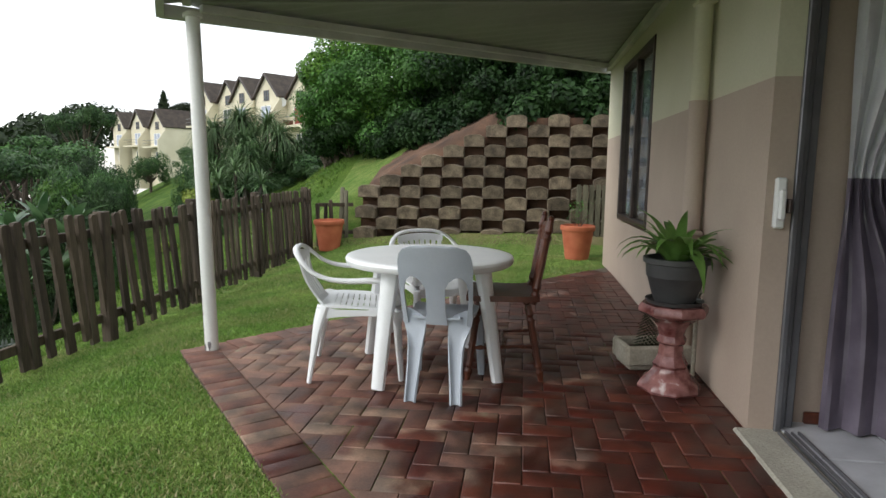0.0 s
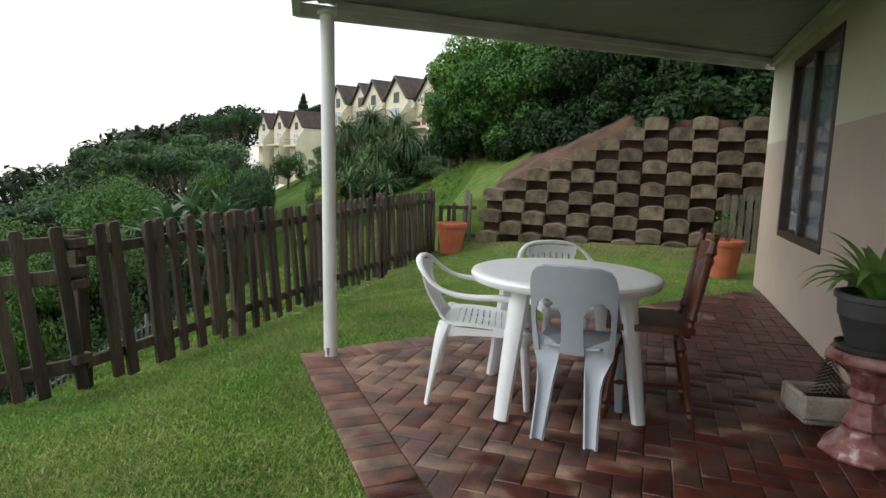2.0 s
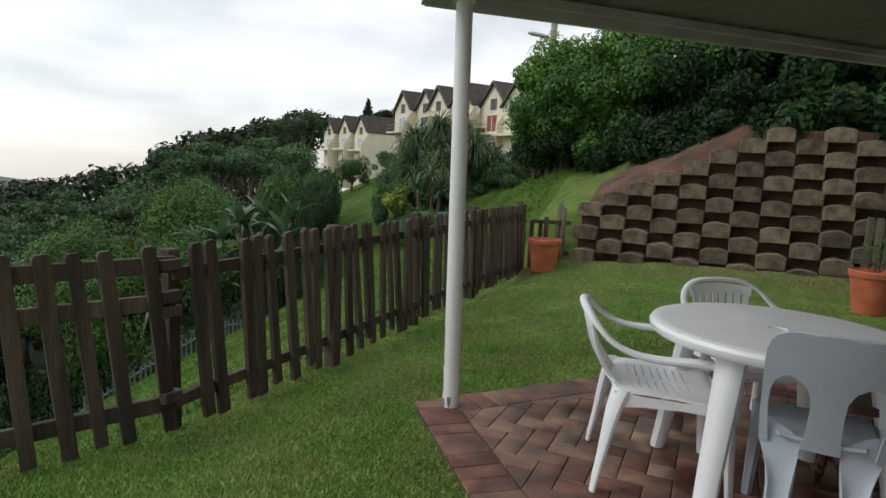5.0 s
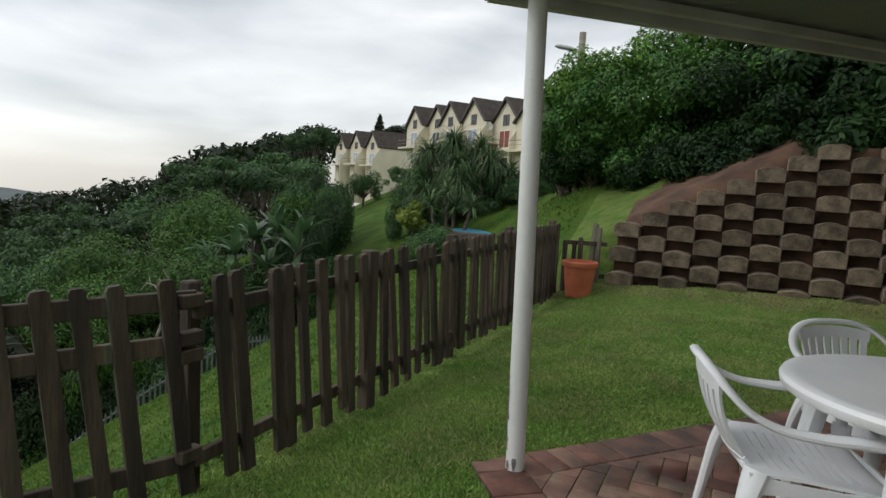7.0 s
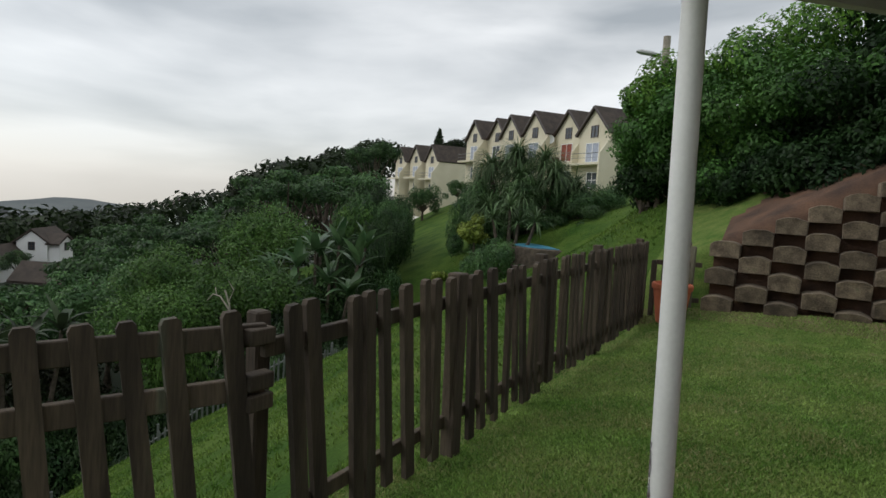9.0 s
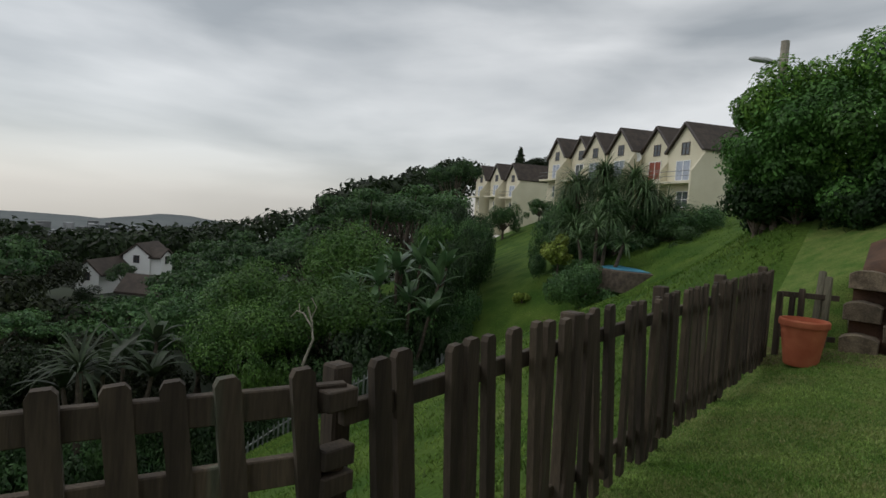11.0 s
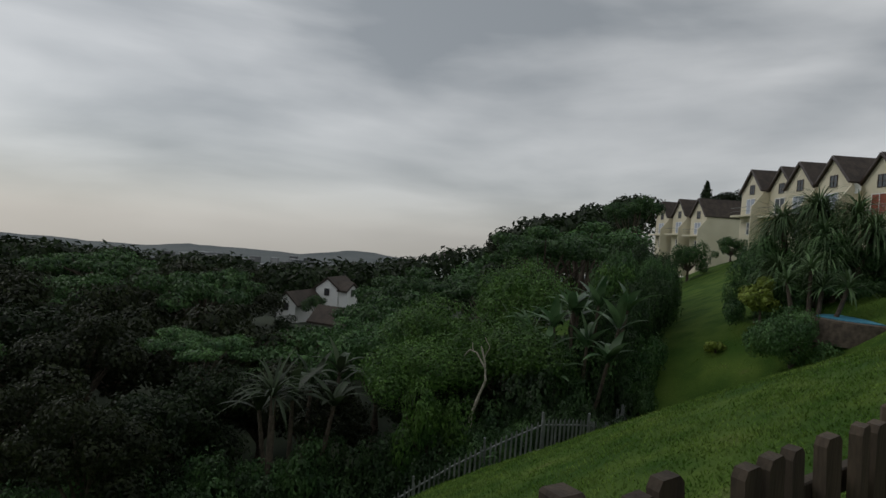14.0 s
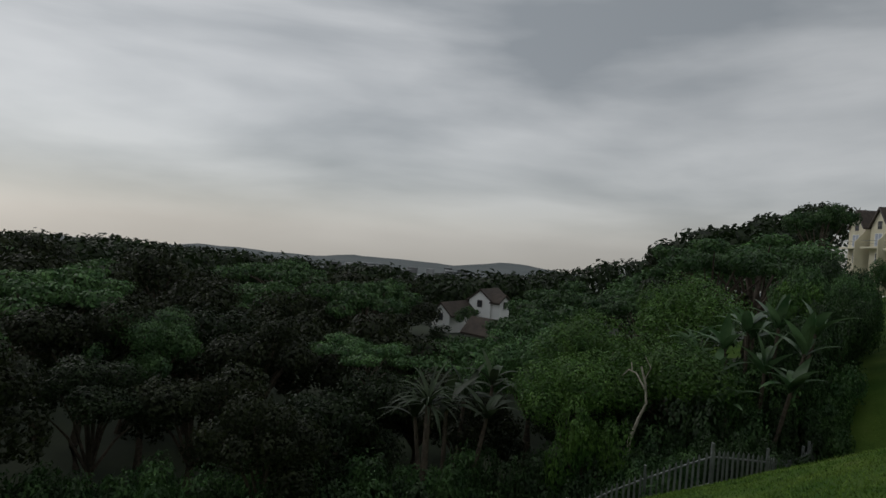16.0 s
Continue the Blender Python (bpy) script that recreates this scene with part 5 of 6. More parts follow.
def tree(kind, x, y, top, radius, label="leafy dark green tree in the valley woods", tall=1.0, turn=0.0, name="tree", cat="tree"):
    crown, trunk, zmax = PROTO[kind]
    if cat == "bush":
        tall = min(2.4, max(0.7, (top - land(x, y) + 0.2) / (radius * (zmax + 0.62))))
    g_ = land(x, y)
    cz = top - zmax * radius * tall
    t = thing(name, label, cat, pose(x, y, cz, 0, 0, turn))
    c = part("crown", crown, None, t)
    c.scale = (radius, radius, radius * tall)
    k = part("trunk", trunk, None, t)
    k.scale = (radius, radius, max(0.4, (cz - g_ + 0.3) / 2.2))
    return t


EYE = (-1.6, 2.4, 1.25)


def view_el(az, d):
    """Height angle of the tree tops, by bearing to the left of +y and by distance."""
    keys = [(20, 6.0), (34, 5.2), (38.5, 4.7), (41, 3.8), (43, 3.1), (46, 2.4), (48.5, 0.9), (50, -0.8), (54, -1.6), (58, -2.5), (62, -3.1), (68, -3.7), (75, -3.5), (85, -3.1), (95, -2.4), (105, -1.8), (130, -1.0)]
    el = keys[-1][1]
    for (a, e), (b, f_) in zip(keys, keys[1:]):
        if a <= az <= b:
            el = mixf(e, f_, (az - a) / (b - a))
    near_el = -17.0 + 8 * smooth01((az - 92) / 25)
    k = smooth01((d - 11) / (34 - 16 * smooth01((60 - az) / 20)))
    return mixf(near_el, el, k ** 0.7)


rng = random.Random(77)
far_c, far_d = [], []
for d, radius in ((14.5, 1.7), (18, 2.1), (22.5, 2.5), (28, 2.9), (35, 3.4), (44, 4.0), (55, 4.6), (70, 5.2), (90, 6.0), (115, 7.0), (145, 8.0), (185, 9.5), (240, 12), (310, 15), (400, 19)):
    step = math.degrees(1.35 * radius / d)
    az = 22.0
    while az < 140:
        a = radians(az + rng.uniform(-0.3, 0.3) * step)
        dd = d * rng.uniform(0.93, 1.08)
        x, y = EYE[0] - math.sin(a) * dd, EYE[1] + math.cos(a) * dd
        az += step
        deg = math.degrees(a)
        if x > palisade_x(y) - radius * 0.75 - 0.4 or (x > -30 and y > 50) or (y > 48 and x > -0.72 * y + 8):
            continue
        if 60.5 < deg < 73 and 30 < dd < 84:
            el = -7.8 if dd > 50 else -8.6
            if 56 < dd < 80:
                continue
        else:
            el = view_el(deg, dd)
        top = EYE[2] + dd * math.tan(radians(el)) + rng.uniform(-0.42, 0.08) * radius
        # beyond 63 degrees the leaf colours are darker, with the valley's shade painted in
        if dd < 30:
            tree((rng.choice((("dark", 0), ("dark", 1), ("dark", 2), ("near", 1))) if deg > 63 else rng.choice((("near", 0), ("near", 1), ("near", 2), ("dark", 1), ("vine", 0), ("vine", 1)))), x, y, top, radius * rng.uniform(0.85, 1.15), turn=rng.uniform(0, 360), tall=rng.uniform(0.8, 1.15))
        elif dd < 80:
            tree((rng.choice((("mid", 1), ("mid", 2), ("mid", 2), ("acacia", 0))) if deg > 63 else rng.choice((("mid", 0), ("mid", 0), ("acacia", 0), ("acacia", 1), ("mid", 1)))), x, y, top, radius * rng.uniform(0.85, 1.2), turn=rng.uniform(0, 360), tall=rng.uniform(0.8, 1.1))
        else:
            blobs = [(x + radius * p, y + radius * q, top - radius * 0.55 * rr, radius * rr, 0.7) for p, q, rr in ((0, 0, 0.75), (0.55, 0.2, 0.55), (-0.5, 0.3, 0.55), (0.1, -0.5, 0.5))]
            c, dr = crown_points(blobs, 420, rng.randrange(9999), 0.2)
            far_c.append(c)
            far_d.append((dr, radius))
for k, (x, y) in enumerate(GAPTREES):
    tree(("mid", k % 2), x, y, (-6.4, -8.0, -8.2, -8.4, -8.6)[k], 1.7, "small dark tree in front of the white houses", 1.0, 50 * k)
for k in range(42):
    y = -7.4 + 1.05 * k
    for off, hgt, rad in ((1.0, 2.0, 1.25), (2.6, 3.2, 1.7)):
        x = palisade_x(y) - off + rng.uniform(-0.3, 0.3) + (0.9 if y > 21.5 else 0.0)
        up = 0.5 * smooth01((y - 14) / 7) + 2.0 * smooth01((y - 23) / 6)
        tree(("bush" if rng.random() < 0.88 else "bushvine", rng.randrange(3)), x, y, land(x, y) + (hgt + up) * rng.uniform(0.8, 1.1), rad * rng.uniform(0.85, 1.15), "dense bush growing behind the palisade fence", 1.25, rng.uniform(0, 360), "bush", "bush")
sizes = np.concatenate([np.full((len(c), 1), r_ * 0.2) for c, (_, r_) in zip(far_c, far_d)])
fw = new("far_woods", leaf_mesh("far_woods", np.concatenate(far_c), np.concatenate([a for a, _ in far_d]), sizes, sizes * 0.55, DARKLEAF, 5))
tagged(fw, "distant dark green woods across the valley", "trees", kind="stuff")

# ---- hedge on the soil bank ----


def shrub(x, y, z, radius, seed, mats, n, leaf=0.09, label="dense broad-leaved shrub overhanging the soil bank"):
    t = thing("hedge_shrub", label, "shrub", pose(x, y, z), "hedge above the retaining wall")
    blobs = random_blobs(seed, 12, radius * 0.75, radius * 0.42, 0.85, 0.0, radius * 0.5)
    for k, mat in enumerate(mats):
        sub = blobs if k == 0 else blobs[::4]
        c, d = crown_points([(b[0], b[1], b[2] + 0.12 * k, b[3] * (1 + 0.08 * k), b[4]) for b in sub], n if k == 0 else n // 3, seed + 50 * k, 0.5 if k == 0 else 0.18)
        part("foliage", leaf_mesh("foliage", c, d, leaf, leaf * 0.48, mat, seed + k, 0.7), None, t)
    s = Shape()
    limbs(s, blobs, land(x, y) - z - 0.2, 0.05, seed)
    part("stem", s, BARK, t)


shrub(-3.05, 12.9, 2.5, 0.85, 101, (HEDGE,), 9000, 0.08)
shrub(-2.55, 13.1, 3.5, 0.95, 121, (HEDGE, LIGHTLEAF), 9000, 0.08)
# low and right-hand shrubs take the leaf colour with canopy shade painted in
shrub(0.7, 11.35, 2.42, 0.72, 127, (HEDGESHADE,), 6000)
shrub(2.0, 11.2, 2.55, 0.72, 128, (HEDGESHADE,), 6000, 0.14)
shrub(-0.85, 11.75, 1.85, 0.75, 122, (HEDGESHADE,), 7000)
shrub(0.0, 11.5, 2.15, 0.75, 123, (HEDGESHADE,), 7000)
shrub(1.3, 11.2, 2.5, 0.78, 124, (HEDGESHADE,), 7000, 0.14)
shrub(-2.55, 12.75, 1.95, 0.70, 125, (HEDGESHADE, HEDGE), 7000, 0.08)
shrub(-3.15, 12.9, 1.8, 0.58, 130, (HEDGESHADE, HEDGE), 6000, 0.08)
shrub(-1.65, 12.3, 1.72, 0.66, 129, (HEDGESHADE, HEDGE), 7000, 0.08)
shrub(-2.85, 12.8, 2.95, 0.95, 102, (HEDGE, LIGHTLEAF), 15000, 0.08)
shrub(-1.5, 12.8, 2.8, 1.15, 103, (HEDGE, LIGHTLEAF), 17000, 0.08)
shrub(-0.9, 13.3, 3.7, 1.4, 104, (HEDGE, LIGHTLEAF), 14000)
shrub(-0.2, 12.5, 2.75, 1.2, 105, (HEDGESHADE,), 14000)
shrub(1.0, 12.3, 3.15, 1.2, 106, (HEDGESHADE, HEDGE), 15000, 0.145)
shrub(1.0, 13.2, 4.4, 1.6, 107, (HEDGESHADE,), 12000, 0.15)
shrub(2.4, 12.0, 3.35, 1.15, 108, (HEDGESHADE, HEDGE), 15000, 0.15)
shrub(2.9, 13.0, 4.6, 1.7, 109, (HEDGESHADE,), 12000, 0.16)
shrub(3.8, 12.0, 3.6, 1.2, 110, (HEDGESHADE,), 8000, 0.2)
shrub(5.2, 12.2, 4.0, 1.5, 111, (HEDGESHADE,), 6000, 0.2)

# ---- palms and broad-leaved plants on the bank ----
rng = random.Random(31)


def frond_plant(name, label, x, y, heads, length, wide, mat, fronds, rise=(0.2, 1.4), droop=(0.8, 2.0), trunk=0.09, segs=5):
    """Stems that each carry a head of arching leaves."""
    t = thing(name, label, "plant", pose(x, y, 0))
    g_ = land(x, y)
    for hx, hy, hz in heads:
        s = Shape()
        s.tube([(hx * 0.4, hy * 0.4, g_ - 0.2), (hx * 0.8, hy * 0.8, mixf(g_, hz, 0.6)), (hx, hy, hz)], [trunk * 1.3, trunk, trunk * 0.8], 7)
        part("stem", s, BARK, t)
        f = Shape()
        for k in range(fronds):
            az = k * 2.399 + rng.uniform(-0.3, 0.3)
            add_rows(f, strap_leaf(length * rng.uniform(0.7, 1.15), wide * rng.uniform(0.8, 1.2), az, rng.uniform(*rise), rng.uniform(*droop), (hx, hy, hz + rng.uniform(-0.15, 0.1)), segs))
        part("fronds", f, mat, t)
    return t


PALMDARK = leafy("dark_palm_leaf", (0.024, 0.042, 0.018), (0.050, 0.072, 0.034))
heads = [(0, 0, 3.4), (1.3, 0.4, 3.2), (-1.3, -0.3, 2.8), (2.2, -0.3, 2.5), (0.6, -0.8, 2.2), (-0.4, 0.8, 3.3), (2.9, 0.5, 1.9), (-2.0, 0.4, 1.8), (1.0, -1.3, 1.3), (-0.7, -1.5, 0.7)]
frond_plant("yucca_palm", "cluster of grey-green spiky yucca palms on the bank", -13.2, 29.5, heads, 1.75, 0.05, PALMLEAF, 330, (-0.3, 1.5), (1.4, 2.9), 0.12, 5)
frond_plant("yucca_palm", "low spiky grey-green plants below the palms", -11.6, 25.8, [(-0.9, 0, 0.5), (0.2, 0.3, 0.4), (1.1, 0.1, 0.5), (-0.2, 0.2, 1.0)], 1.0, 0.08, PALMLEAF, 60, (-0.2, 1.4), (0.6, 1.6), 0.08)
tree(("vine", 0), -22.3, 17.6, -1.2, 2.9, "mound of bright green vine-covered bush", 0.95, 15)
tree(("vine", 1), -20.0, 14.6, -2.2, 2.4, "vine-covered green bush in the woods", 1.0, 75)
tree(("near", 2), -11.5, 24.6, -0.25, 1.75, "round dark green bush on the bank", 0.9, 40, "bush", "bush")
tree(("near", 1), -15.2, 30.0, 2.2, 2.0, "leafy green shrub among the palms", 1.1, 10, "bush", "bush")
tree(("near", 1), -9.2, 29.0, 1.5, 1.9, "dark green shrub beside the palms", 1.0, 300, "bush", "bush")
tree(("near", 0), -14.9, 28.4, 1.4, 1.5, "leafy green shrub among the palms", 1.0, 250, "bush", "bush")
tree(("near", 1), -12.2, 29.0, 2.8, 2.0, "dense green shrub among the palms", 1.0, 20, "bush", "bush")
tree(("near", 2), -13.9, 29.0, 2.5, 1.7, "dense green shrub among the palms", 1.0, 120, "bush", "bush")
tree(("near", 2), -9.8, 30.5, 2.5, 2.2, "dark green shrub beside the palms", 1.0, 100, "bush", "bush")
tree(("near", 0), -12.5, 31.5, 2.6, 2.6, "dense green shrub behind the palms", 1.0, 200, "bush", "bush")
yb = thing("yellow_shrub", "yellow-green variegated shrub at the edge of the palms", "shrub", pose(-13.7, 26.4, 0.05))
c, d = crown_points(random_blobs(9, 8, 0.6, 0.36, 0.8, 0.0, 0.5), 2600, 9, 0.3)
part("foliage", leaf_mesh("foliage", c, d, 0.2, 0.08, YELLOWLEAF, 9), None, yb)
part("stem", Shape().tube([(0, 0, land(-13.7, 26.4) - 0.3), (0, 0, 0)], 0.05, 6), BARK, yb)
yb2 = thing("yellow_shrub", "small yellow-green bush alone on the grass bank", "shrub", pose(-15.3, 26.2, land(-15.3, 26.2) + 0.25))
c, d = crown_points(random_blobs(12, 5, 0.4, 0.22, 0.7, 0.0, 0.2), 700, 12, 0.3)
part("foliage", leaf_mesh("foliage", c, d, 0.18, 0.07, YELLOWLEAF, 12), None, yb2)
part("stem", Shape().tube([(0, 0, -0.5), (0, 0, 0)], 0.04, 6), BARK, yb2)

st = [(-0.8, -0.6, -1.9), (-1.0, 0.6, -1.3), (-0.2, 1.2, -1.0), (0.4, 0.0, -2.4), (-0.4, -1.3, -2.9), (1.1, 0.9, -1.7), (0.6, 2.0, -1.1), (-1.6, 1.6, -1.6), (1.6, -0.2, -2.8), (-1.7, -0.9, -2.5)]
frond_plant("wild_banana", "tall wild banana plants with torn pale paddle leaves", -17.2, 20.0, st, 1.55, 0.36, STRELITZIA, 8, (0.5, 1.5), (0.3, 1.7), 0.07, 7)
frond_plant("wild_banana", "wild banana clump with pale split leaves", -20.2, 20.2, [(0, 0, -2.3), (0.9, 0.5, -2.0), (-1.0, 0.2, -2.8), (0.2, -0.9, -3.2)], 1.5, 0.34, STRELITZIA, 8, (0.6, 1.5), (0.4, 1.8), 0.09, 7)
frond_plant("wild_banana", "low wild banana plants at the edge of the trees", -16.4, 18.0, [(0, 0, -3.4), (-0.9, 0.4, -3.0), (-1.6, -0.8, -3.6)], 1.2, 0.30, STRELITZIA, 7, (0.5, 1.5), (0.4, 1.9), 0.06, 7)
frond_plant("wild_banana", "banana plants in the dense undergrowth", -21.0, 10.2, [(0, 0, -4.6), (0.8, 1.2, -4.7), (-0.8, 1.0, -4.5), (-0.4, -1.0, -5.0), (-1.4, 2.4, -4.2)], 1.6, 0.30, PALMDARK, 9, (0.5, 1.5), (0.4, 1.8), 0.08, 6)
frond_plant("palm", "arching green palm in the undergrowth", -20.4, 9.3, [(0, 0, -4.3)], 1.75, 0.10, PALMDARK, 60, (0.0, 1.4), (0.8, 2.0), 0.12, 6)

for x, y, top, r_ in ((-16.2, 18.4, -3.5, 1.2), (-17.0, 19.4, -2.6, 1.3), (-16.9, 21.0, -2.2, 1.2), (-15.8, 16.6, -4.0, 1.1)):
    tree(("bush", 1), x, y, top, r_, "leafy bush growing at the foot of the banana plants", 1.0, 60 * r_, "bush", "bush")
tree(("bushvine", 1), -17.9, 13.9, -3.3, 1.35, "mound of creeper behind the palisade fence", 1.2, 0, "bush", "bush")

br = Shape()
for pts, r_ in (([(0, 0, -2.6), (0.15, 0.3, -1.6), (0.55, 0.4, -0.6), (0.5, 0.3, 0.4), (0.35, 0.1, 1.2)], 0.09), ([(0.5, 0.3, 0.1), (0.0, 0.1, 0.8), (-0.35, -0.1, 0.9), (-0.7, -0.2, 0.5)], 0.05), ([(0.45, 0.3, 0.6), (0.7, 0.4, 1.2), (0.5, 0.2, 1.7)], 0.04), ([(-0.2, 0.0, 0.85), (-0.3, 0, 1.3)], 0.03)):
    br.tube(pts, [r_ * (1 - 0.6 * i / len(pts)) for i in range(len(pts))], 7)
bt = thing("bare_branch", "pale bare dead branch standing out of the foliage", "tree", pose(-17.1, 14.9, -3.0) @ Matrix.Diagonal((0.62, 0.62, 0.62, 1)))
part("trunk", br, PALEBARK, bt)
part("foot", Shape().tube([(0, 0, (land(-17.1, 14.9) + 2.9) / 0.62), (0, 0, -2.55)], 0.1, 7), PALEBARK, bt)

# trees in front of and behind the terrace
tree(("acacia", 0), -43.4, 56.5, 7.3, 3.0, "tall flat-topped tree with open layered crown", 1.5, 20)
tree(("near", 0), -42.0, 65.3, 3.1, 2.6, "spreading tree with layered crown before the houses", 1.3, 70)
tree(("near", 1), -40.6, 71.6, 3.9, 2.3, "rounded green tree beside the terrace", 1.0, 5)
for x, y, top, r_ in ((-66, 118, 14.0, 8.0), (-54, 112, 12.5, 7.0)):
    tree(("mid", 0), x, y, top, r_, "large dark tree behind the houses", 0.9, x)


def conifer(x, y, top, height, radius):
    t = thing("conifer", "dark pointed conifer behind the houses", "tree", pose(x, y, top - height))
    rr = np.random.RandomState(int(-x))
    n = 700
    k = rr.uniform(0, 1, n) ** 0.7
    a = rr.uniform(0, 6.283, n)
    tier = (1 - 0.6 * ((k * 6) % 1)) * rr.uniform(0.6, 1.25, n)
    rad = radius * k * tier
    c = np.stack([rad * np.cos(a), rad * np.sin(a), height * (1 - k)], 1)
    d = np.stack([np.cos(a), np.sin(a), np.full(n, 0.3)], 1)
    part("crown", leaf_mesh("crown", c, d, 0.9, 0.35, DARKLEAF, 3), None, t)
    part("trunk", Shape().tube([(0, 0, -12), (0, 0, height * 0.9)], [0.4, 0.1], 6), BARK, t)


conifer(-66.3, 107.2, 15.45, 4.5, 1.9)
tree(("mid", 1), -59.0, 104.0, 13.6, 3.6, "round dark tree behind the houses", 0.8, 30)
tree(("mid", 1), -62.5, 109.0, 13.4, 3.8, "round dark tree behind the houses", 0.8, 130)
tree(("mid", 2), -100.0, 88.0, 4.2, 4.6, "round dark tree standing above the woods", 1.2, 0)

# ---- far hills and town ----
hill = Shape()
na = 150
prof = []
for ring, (dist, base) in enumerate(((520, -50), (760, -47), (1150, -46), (1500, -70))):
    for i in range(na + 1):
        a = radians(20 + 130 * i / na)
        rise = (0, 9, 14, 0)[ring] * noise.fractal((a * 5.0, ring * 3.1, 0.2), 1.0, 2.0, 5)
        prof.append(Vector((EYE[0] - math.sin(a) * dist, EYE[1] + math.cos(a) * dist, base + rise)))
hill.add(prof, [(r_ * (na + 1) + i, (r_ + 1) * (na + 1) + i, (r_ + 1) * (na + 1) + i + 1, r_ * (na + 1) + i + 1) for r_ in range(3) for i in range(na)])
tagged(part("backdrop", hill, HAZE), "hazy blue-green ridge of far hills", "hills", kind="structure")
town = Shape()
rng = random.Random(5)
for k in range(170):
    az, d = radians(rng.uniform(48, 92)), rng.uniform(330, 620)
    wd = rng.uniform(2, 6) * (2.6 if rng.random() < 0.10 else 1)
    z = -38 + 0.012 * (d - 300) + rng.uniform(0, 5)
    x, y = EYE[0] - math.sin(az) * d, EYE[1] + math.cos(az) * d
    town.box(-wd, wd, -4, 4, -8, rng.uniform(1.5, 5), at=pose(x, y, z, 0, 0, math.degrees(az) + rng.uniform(-20, 20)))
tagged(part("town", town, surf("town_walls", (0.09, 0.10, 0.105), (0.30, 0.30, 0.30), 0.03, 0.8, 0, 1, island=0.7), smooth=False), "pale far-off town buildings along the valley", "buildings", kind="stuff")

# ---- retaining wall ----
rng = random.Random(3)
rw_ = thing("retaining_wall", "stepped retaining wall of weathered arched concrete blocks", "retaining wall", kind="structure")


def block_mesh(seed):
    r = random.Random(seed)
    s = Shape()
    hw, n = 0.172, 8
    top = [(-hw + 2 * hw * i / n, 0.205 - 0.045 * abs(2 * i / n - 1) ** 2.4 + r.uniform(-0.006, 0.006)) for i in range(n + 1)]
    outline = [(-hw * 0.97, 0.0)] + [(hw * 0.97, 0.0)] + top[::-1]
    m = len(outline)
    rings = []
    for y, sc in ((0.0, 0.955), (0.018, 1.0), (0.30, 1.0)):
        bulge = -0.03 if y < 0.01 else 0
        rings.append([Vector((x * sc, y + (bulge * (1 - (x / hw) ** 2) if y < 0.2 else 0) + r.uniform(-0.004, 0.004) * (y < 0.2), 0.10 + (z - 0.10) * sc)) for x, z in outline])
    vs = [p for ring in rings for p in ring]
    fs = [tuple(range(m))]
    for k in range(2):
        fs += [(k * m + i, (k + 1) * m + i, (k + 1) * m + (i + 1) % m, k * m + (i + 1) % m) for i in range(m)]
    fs.append(tuple(range(2 * m, 3 * m))[::-1])
    s.add(vs, fs)
    return s.mesh("block", BLOCK, angle=30)


blocks = [block_mesh(k) for k in range(6)]
for k in range(12):
    z = 0.06 + 0.166 * k
    xl = -1.60 + max(0.0, 2.0 * (z + 0.2 - 0.92))
    x = -1.42 + (0.342 if k % 2 else 0.0)
    while x < 5.0:
        if x - 0.17 >= xl - 0.12:
            part("block", rng.choice(blocks), None, rw_).matrix_basis = pose(x + rng.uniform(-0.015, 0.015), 9.56 + 0.42 * z + rng.uniform(-0.012, 0.012), z + rng.uniform(-0.006, 0.006), rng.gauss(0, 1.0), rng.gauss(0, 0.7), rng.gauss(0, 1.5))
        x += 0.684

fill = Shape()
for k in range(12):
    z = 0.06 + 0.166 * k
    xl = -1.55 + max(0.0, 2.0 * (z + 0.2 - 0.92))
    fill.box(xl, 5.0, 9.56 + 0.42 * z + 0.24, 9.56 + 0.42 * z + 0.42, z - 0.06, z + 0.166)
part("soil_fill", fill, SOIL, rw_, "brown soil packed between the blocks", smooth=False)

# ---- brick paving ----
patio = thing("pavement", "red-brown brick paving in herringbone with a soldier-course edge", "pavement", kind="structure")
patio.matrix_basis = Matrix.Translation((WALL_X, 0, 0)) @ pose(0, 0, 0, 0, -0.8, 0) @ Matrix.Translation((-WALL_X, 0, 0))
PA, PB, PC = Vector((-1.16, 3.93)), Vector((WALL_X + 0.01, 0.03)), Vector((WALL_X - 0.002, 7.86))
part("bedding", Shape().prism([tuple(PA), tuple(PB), tuple(PC)], -0.09, -0.010), JOINT, patio, smooth=False)


def inset(a, b, by):
    d = (b - a).normalized()
    n_ = Vector((-d.y, d.x))
    return a + n_ * by, d, n_


EDGES = [(PA, PB), (PC, PA)]
BW, BL, GAP = 0.112, 0.224, 0.004


def clip(poly, p, n_):
    out = []
    for a, b in zip(poly, poly[1:] + poly[:1]):
        da, db = (a - p).dot(n_), (b - p).dot(n_)
        if da >= 0:
            out.append(a)
        if (da >= 0) != (db >= 0):
            out.append(a.lerp(b, da / (da - db)))
    return out


half_planes = []
for a, b in EDGES:
    p, d, n_ = inset(a, b, BL + 0.004)
    half_planes.append((p, n_))
half_planes.append((Vector((WALL_X - 0.004, 0)), Vector((-1, 0))))


def brick_mesh(seed):
    r = random.Random(seed)
    return Shape().box(-BL / 2 + GAP / 2, BL / 2 - GAP / 2, -BW / 2 + GAP / 2, BW / 2 - GAP / 2, -0.05, 0.0, 0.004).mesh("brick", BRICK, angle=60)


b_mesh = brick_mesh(1)
whole, cuts = [], Shape()
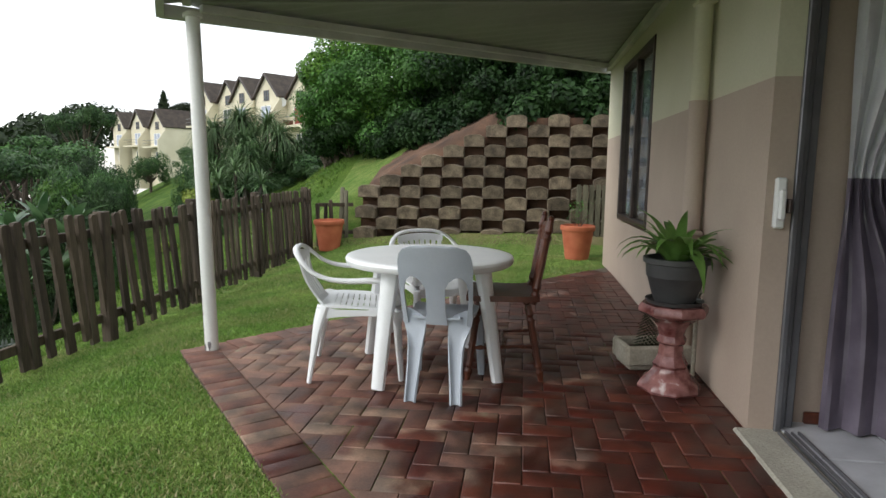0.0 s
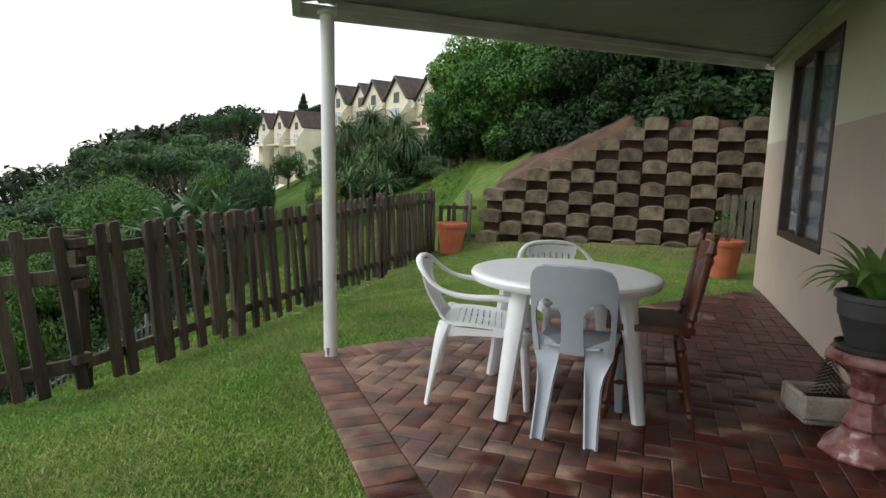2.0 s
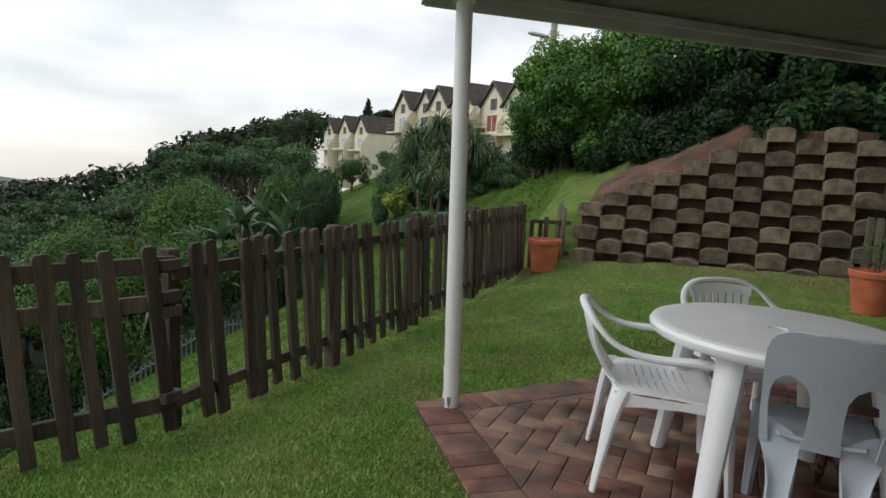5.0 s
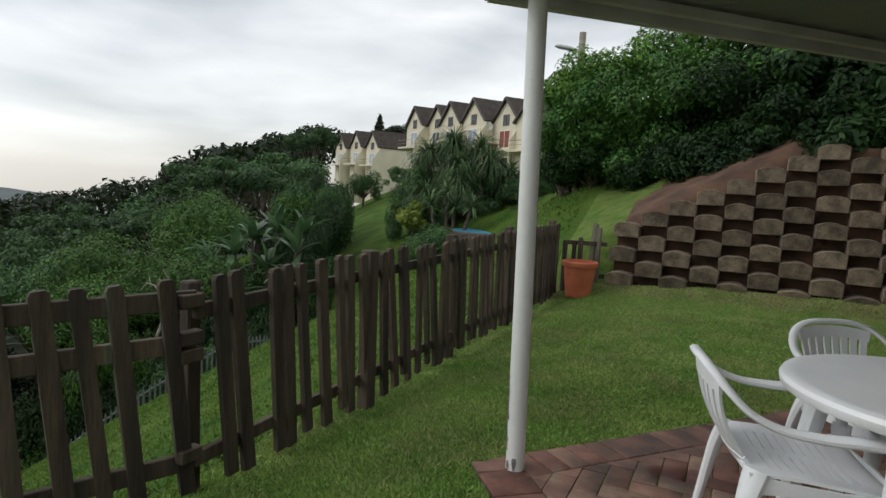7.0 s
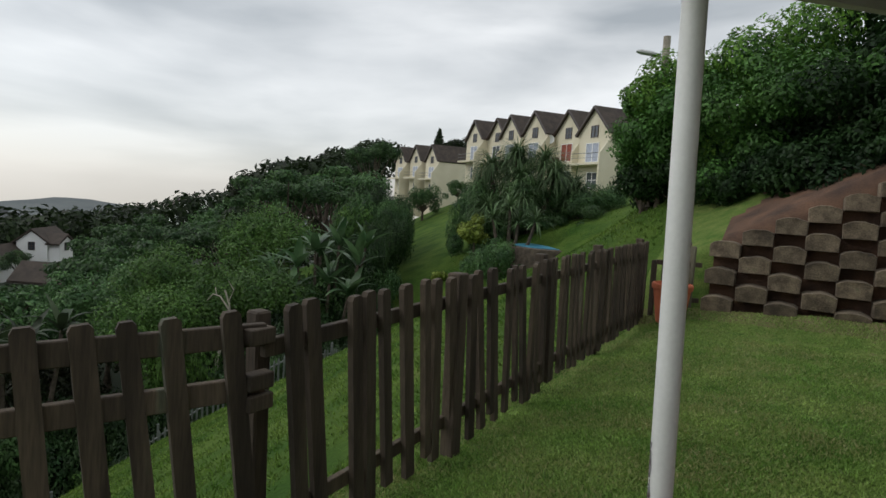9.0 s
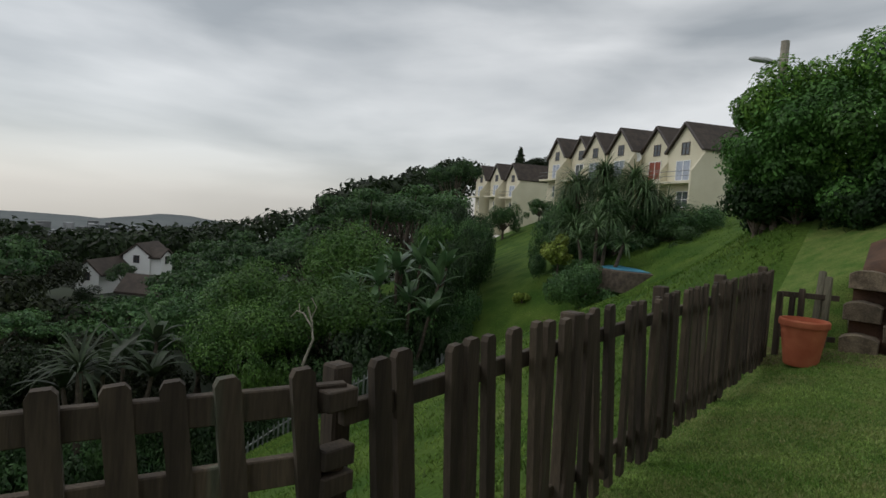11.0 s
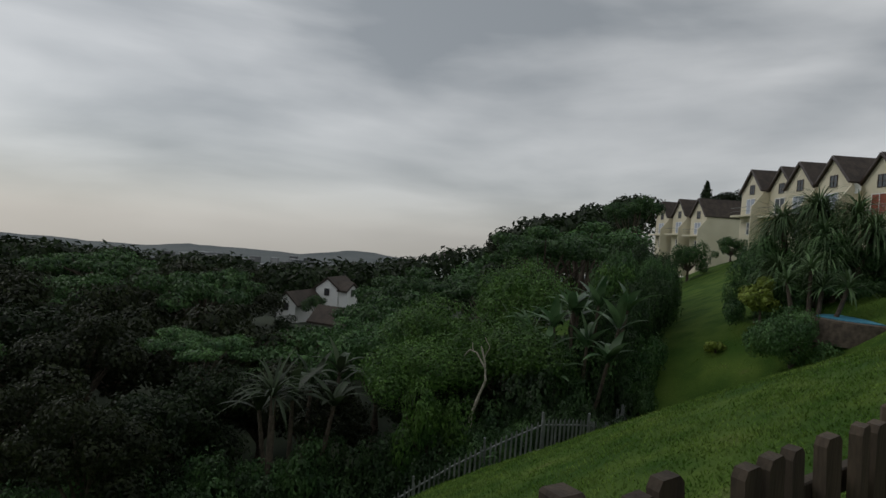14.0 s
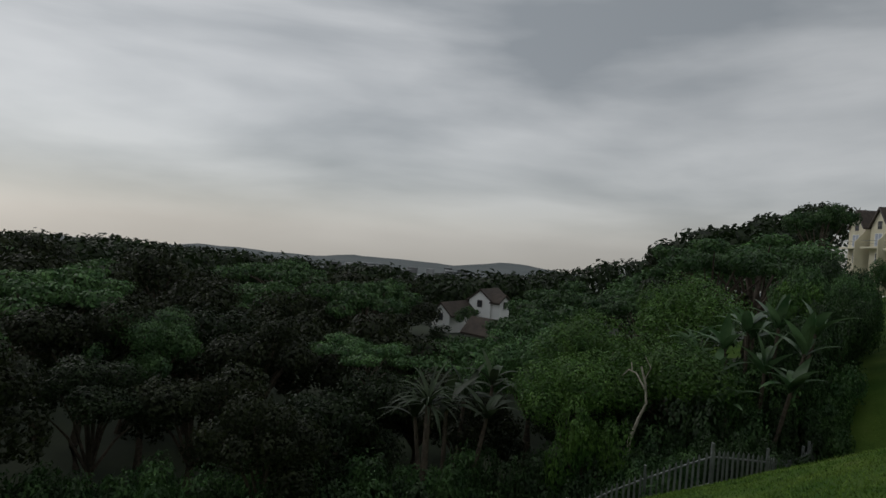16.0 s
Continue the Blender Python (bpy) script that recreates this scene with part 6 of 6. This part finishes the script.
for i in range(-16, 32):
    for j in range(-8, 82):
        k = (i - j) % 4
        if k == 0:
            c, hx, hy, rot = Vector(((i + 1) * BW, (j + 0.5) * BW)), BL / 2, BW / 2, 0
        elif k == 3:
            c, hx, hy, rot = Vector(((i + 0.5) * BW, (j + 1) * BW)), BW / 2, BL / 2, 90
        else:
            continue
        box_ = [c + Vector((sx * (hx - GAP / 2), sy * (hy - GAP / 2))) for sx, sy in ((-1, -1), (1, -1), (1, 1), (-1, 1))]
        dist = min(min((q - p).dot(n_) for q in box_) for p, n_ in half_planes)
        if dist > 0:
            whole.append((c, rot))
        else:
            poly = box_
            for p, n_ in half_planes:
                poly = clip(poly, p, n_) if len(poly) > 2 else []
            if len(poly) > 2:
                cuts.prism([tuple(q) for q in poly], -0.05, -0.001)
for a, b in EDGES:
    p, d, n_ = inset(a, b, BL / 2)
    L = (b - a).length
    rot = math.degrees(math.atan2(n_.y, n_.x))
    k = BW / 2
    while k < L - 0.05:
        c = p + d * k
        if c.x < WALL_X - 0.1:
            whole.append((c, rot))
        k += BW
whole.sort(key=lambda e: (e[0] - Vector((0.7, 2.9))).length)
rest = Shape()
for n_i, (c, rot) in enumerate(whole):
    dz, tx, ty = rng.uniform(-0.003, 0.002), rng.gauss(0, 0.35), rng.gauss(0, 0.35)
    if n_i < 300:
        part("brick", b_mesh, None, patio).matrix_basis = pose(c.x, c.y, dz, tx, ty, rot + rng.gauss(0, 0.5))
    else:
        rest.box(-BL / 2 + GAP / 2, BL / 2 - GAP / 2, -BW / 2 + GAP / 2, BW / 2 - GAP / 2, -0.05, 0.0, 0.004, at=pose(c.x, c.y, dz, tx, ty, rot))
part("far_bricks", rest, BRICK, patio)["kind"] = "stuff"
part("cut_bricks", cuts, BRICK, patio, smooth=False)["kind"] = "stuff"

# ---- grass ----


def blades(name, label, pts, h, wd, seed, mat):
    r = np.random.RandomState(seed)
    n = len(pts)
    a = r.uniform(0, 6.283, n)
    side = np.stack([np.cos(a), np.sin(a), np.zeros(n)], 1) * wd * r.uniform(0.6, 1.3, (n, 1))
    lean = np.stack([r.normal(0, 0.6, n), r.normal(0, 0.6, n), np.ones(n)], 1) * (h * r.uniform(0.5, 1.3, (n, 1)))
    v = np.stack([pts - side, pts + side, pts + lean], 1).reshape(-1, 3)
    me = bpy.data.meshes.new(name)
    me.vertices.add(3 * n)
    me.vertices.foreach_set("co", v.ravel().astype(np.float32))
    me.loops.add(3 * n)
    me.loops.foreach_set("vertex_index", np.arange(3 * n, dtype=np.int32))
    me.polygons.add(n)
    me.polygons.foreach_set("loop_start", np.arange(0, 3 * n, 3, dtype=np.int32))
    me.materials.append(mat)
    me.update(calc_edges=True)
    tagged(new(name, me), label, "grass", kind="stuff")


hp_out = [(a, inset(a, b, 0)[2]) for a, b in EDGES]
rng = random.Random(17)
pts = []
while len(pts) < 320000:
    y = rng.uniform(0.6, 9.65) if rng.random() < 0.55 else rng.uniform(1.2, 6.0)
    x = rng.uniform(fence_x(y) - 0.25, 2.0)
    q = Vector((x, y))
    if all((q - p).dot(n_) > -0.012 + 0.03 * rng.random() ** 3 for p, n_ in hp_out):
        continue
    pts.append((x, y, land(x, y) - 0.004))
blades("lawn_grass", "short dense green lawn grass with dry blades", np.array(pts), 0.021, 0.0056, 1, BLADE)
pts = []
while len(pts) < 130000:
    y = rng.uniform(2.0, 40.0) if rng.random() < 0.45 else rng.uniform(3.0, 17.0)
    x = rng.uniform(-16, -2.5)
    if x < palisade_x(y) or x > fence_x(min(y, 10)) - 0.15 or noise.noise((x * 0.9, y * 0.9, 3.0)) + rng.uniform(-0.5, 0.5) < -0.15:
        continue
    pts.append((x, y, land(x, y) - 0.01))
blades("bank_grass", "rough green grass on the bank below the fence", np.array(pts), 0.05, 0.014, 2, BANKBLADE)
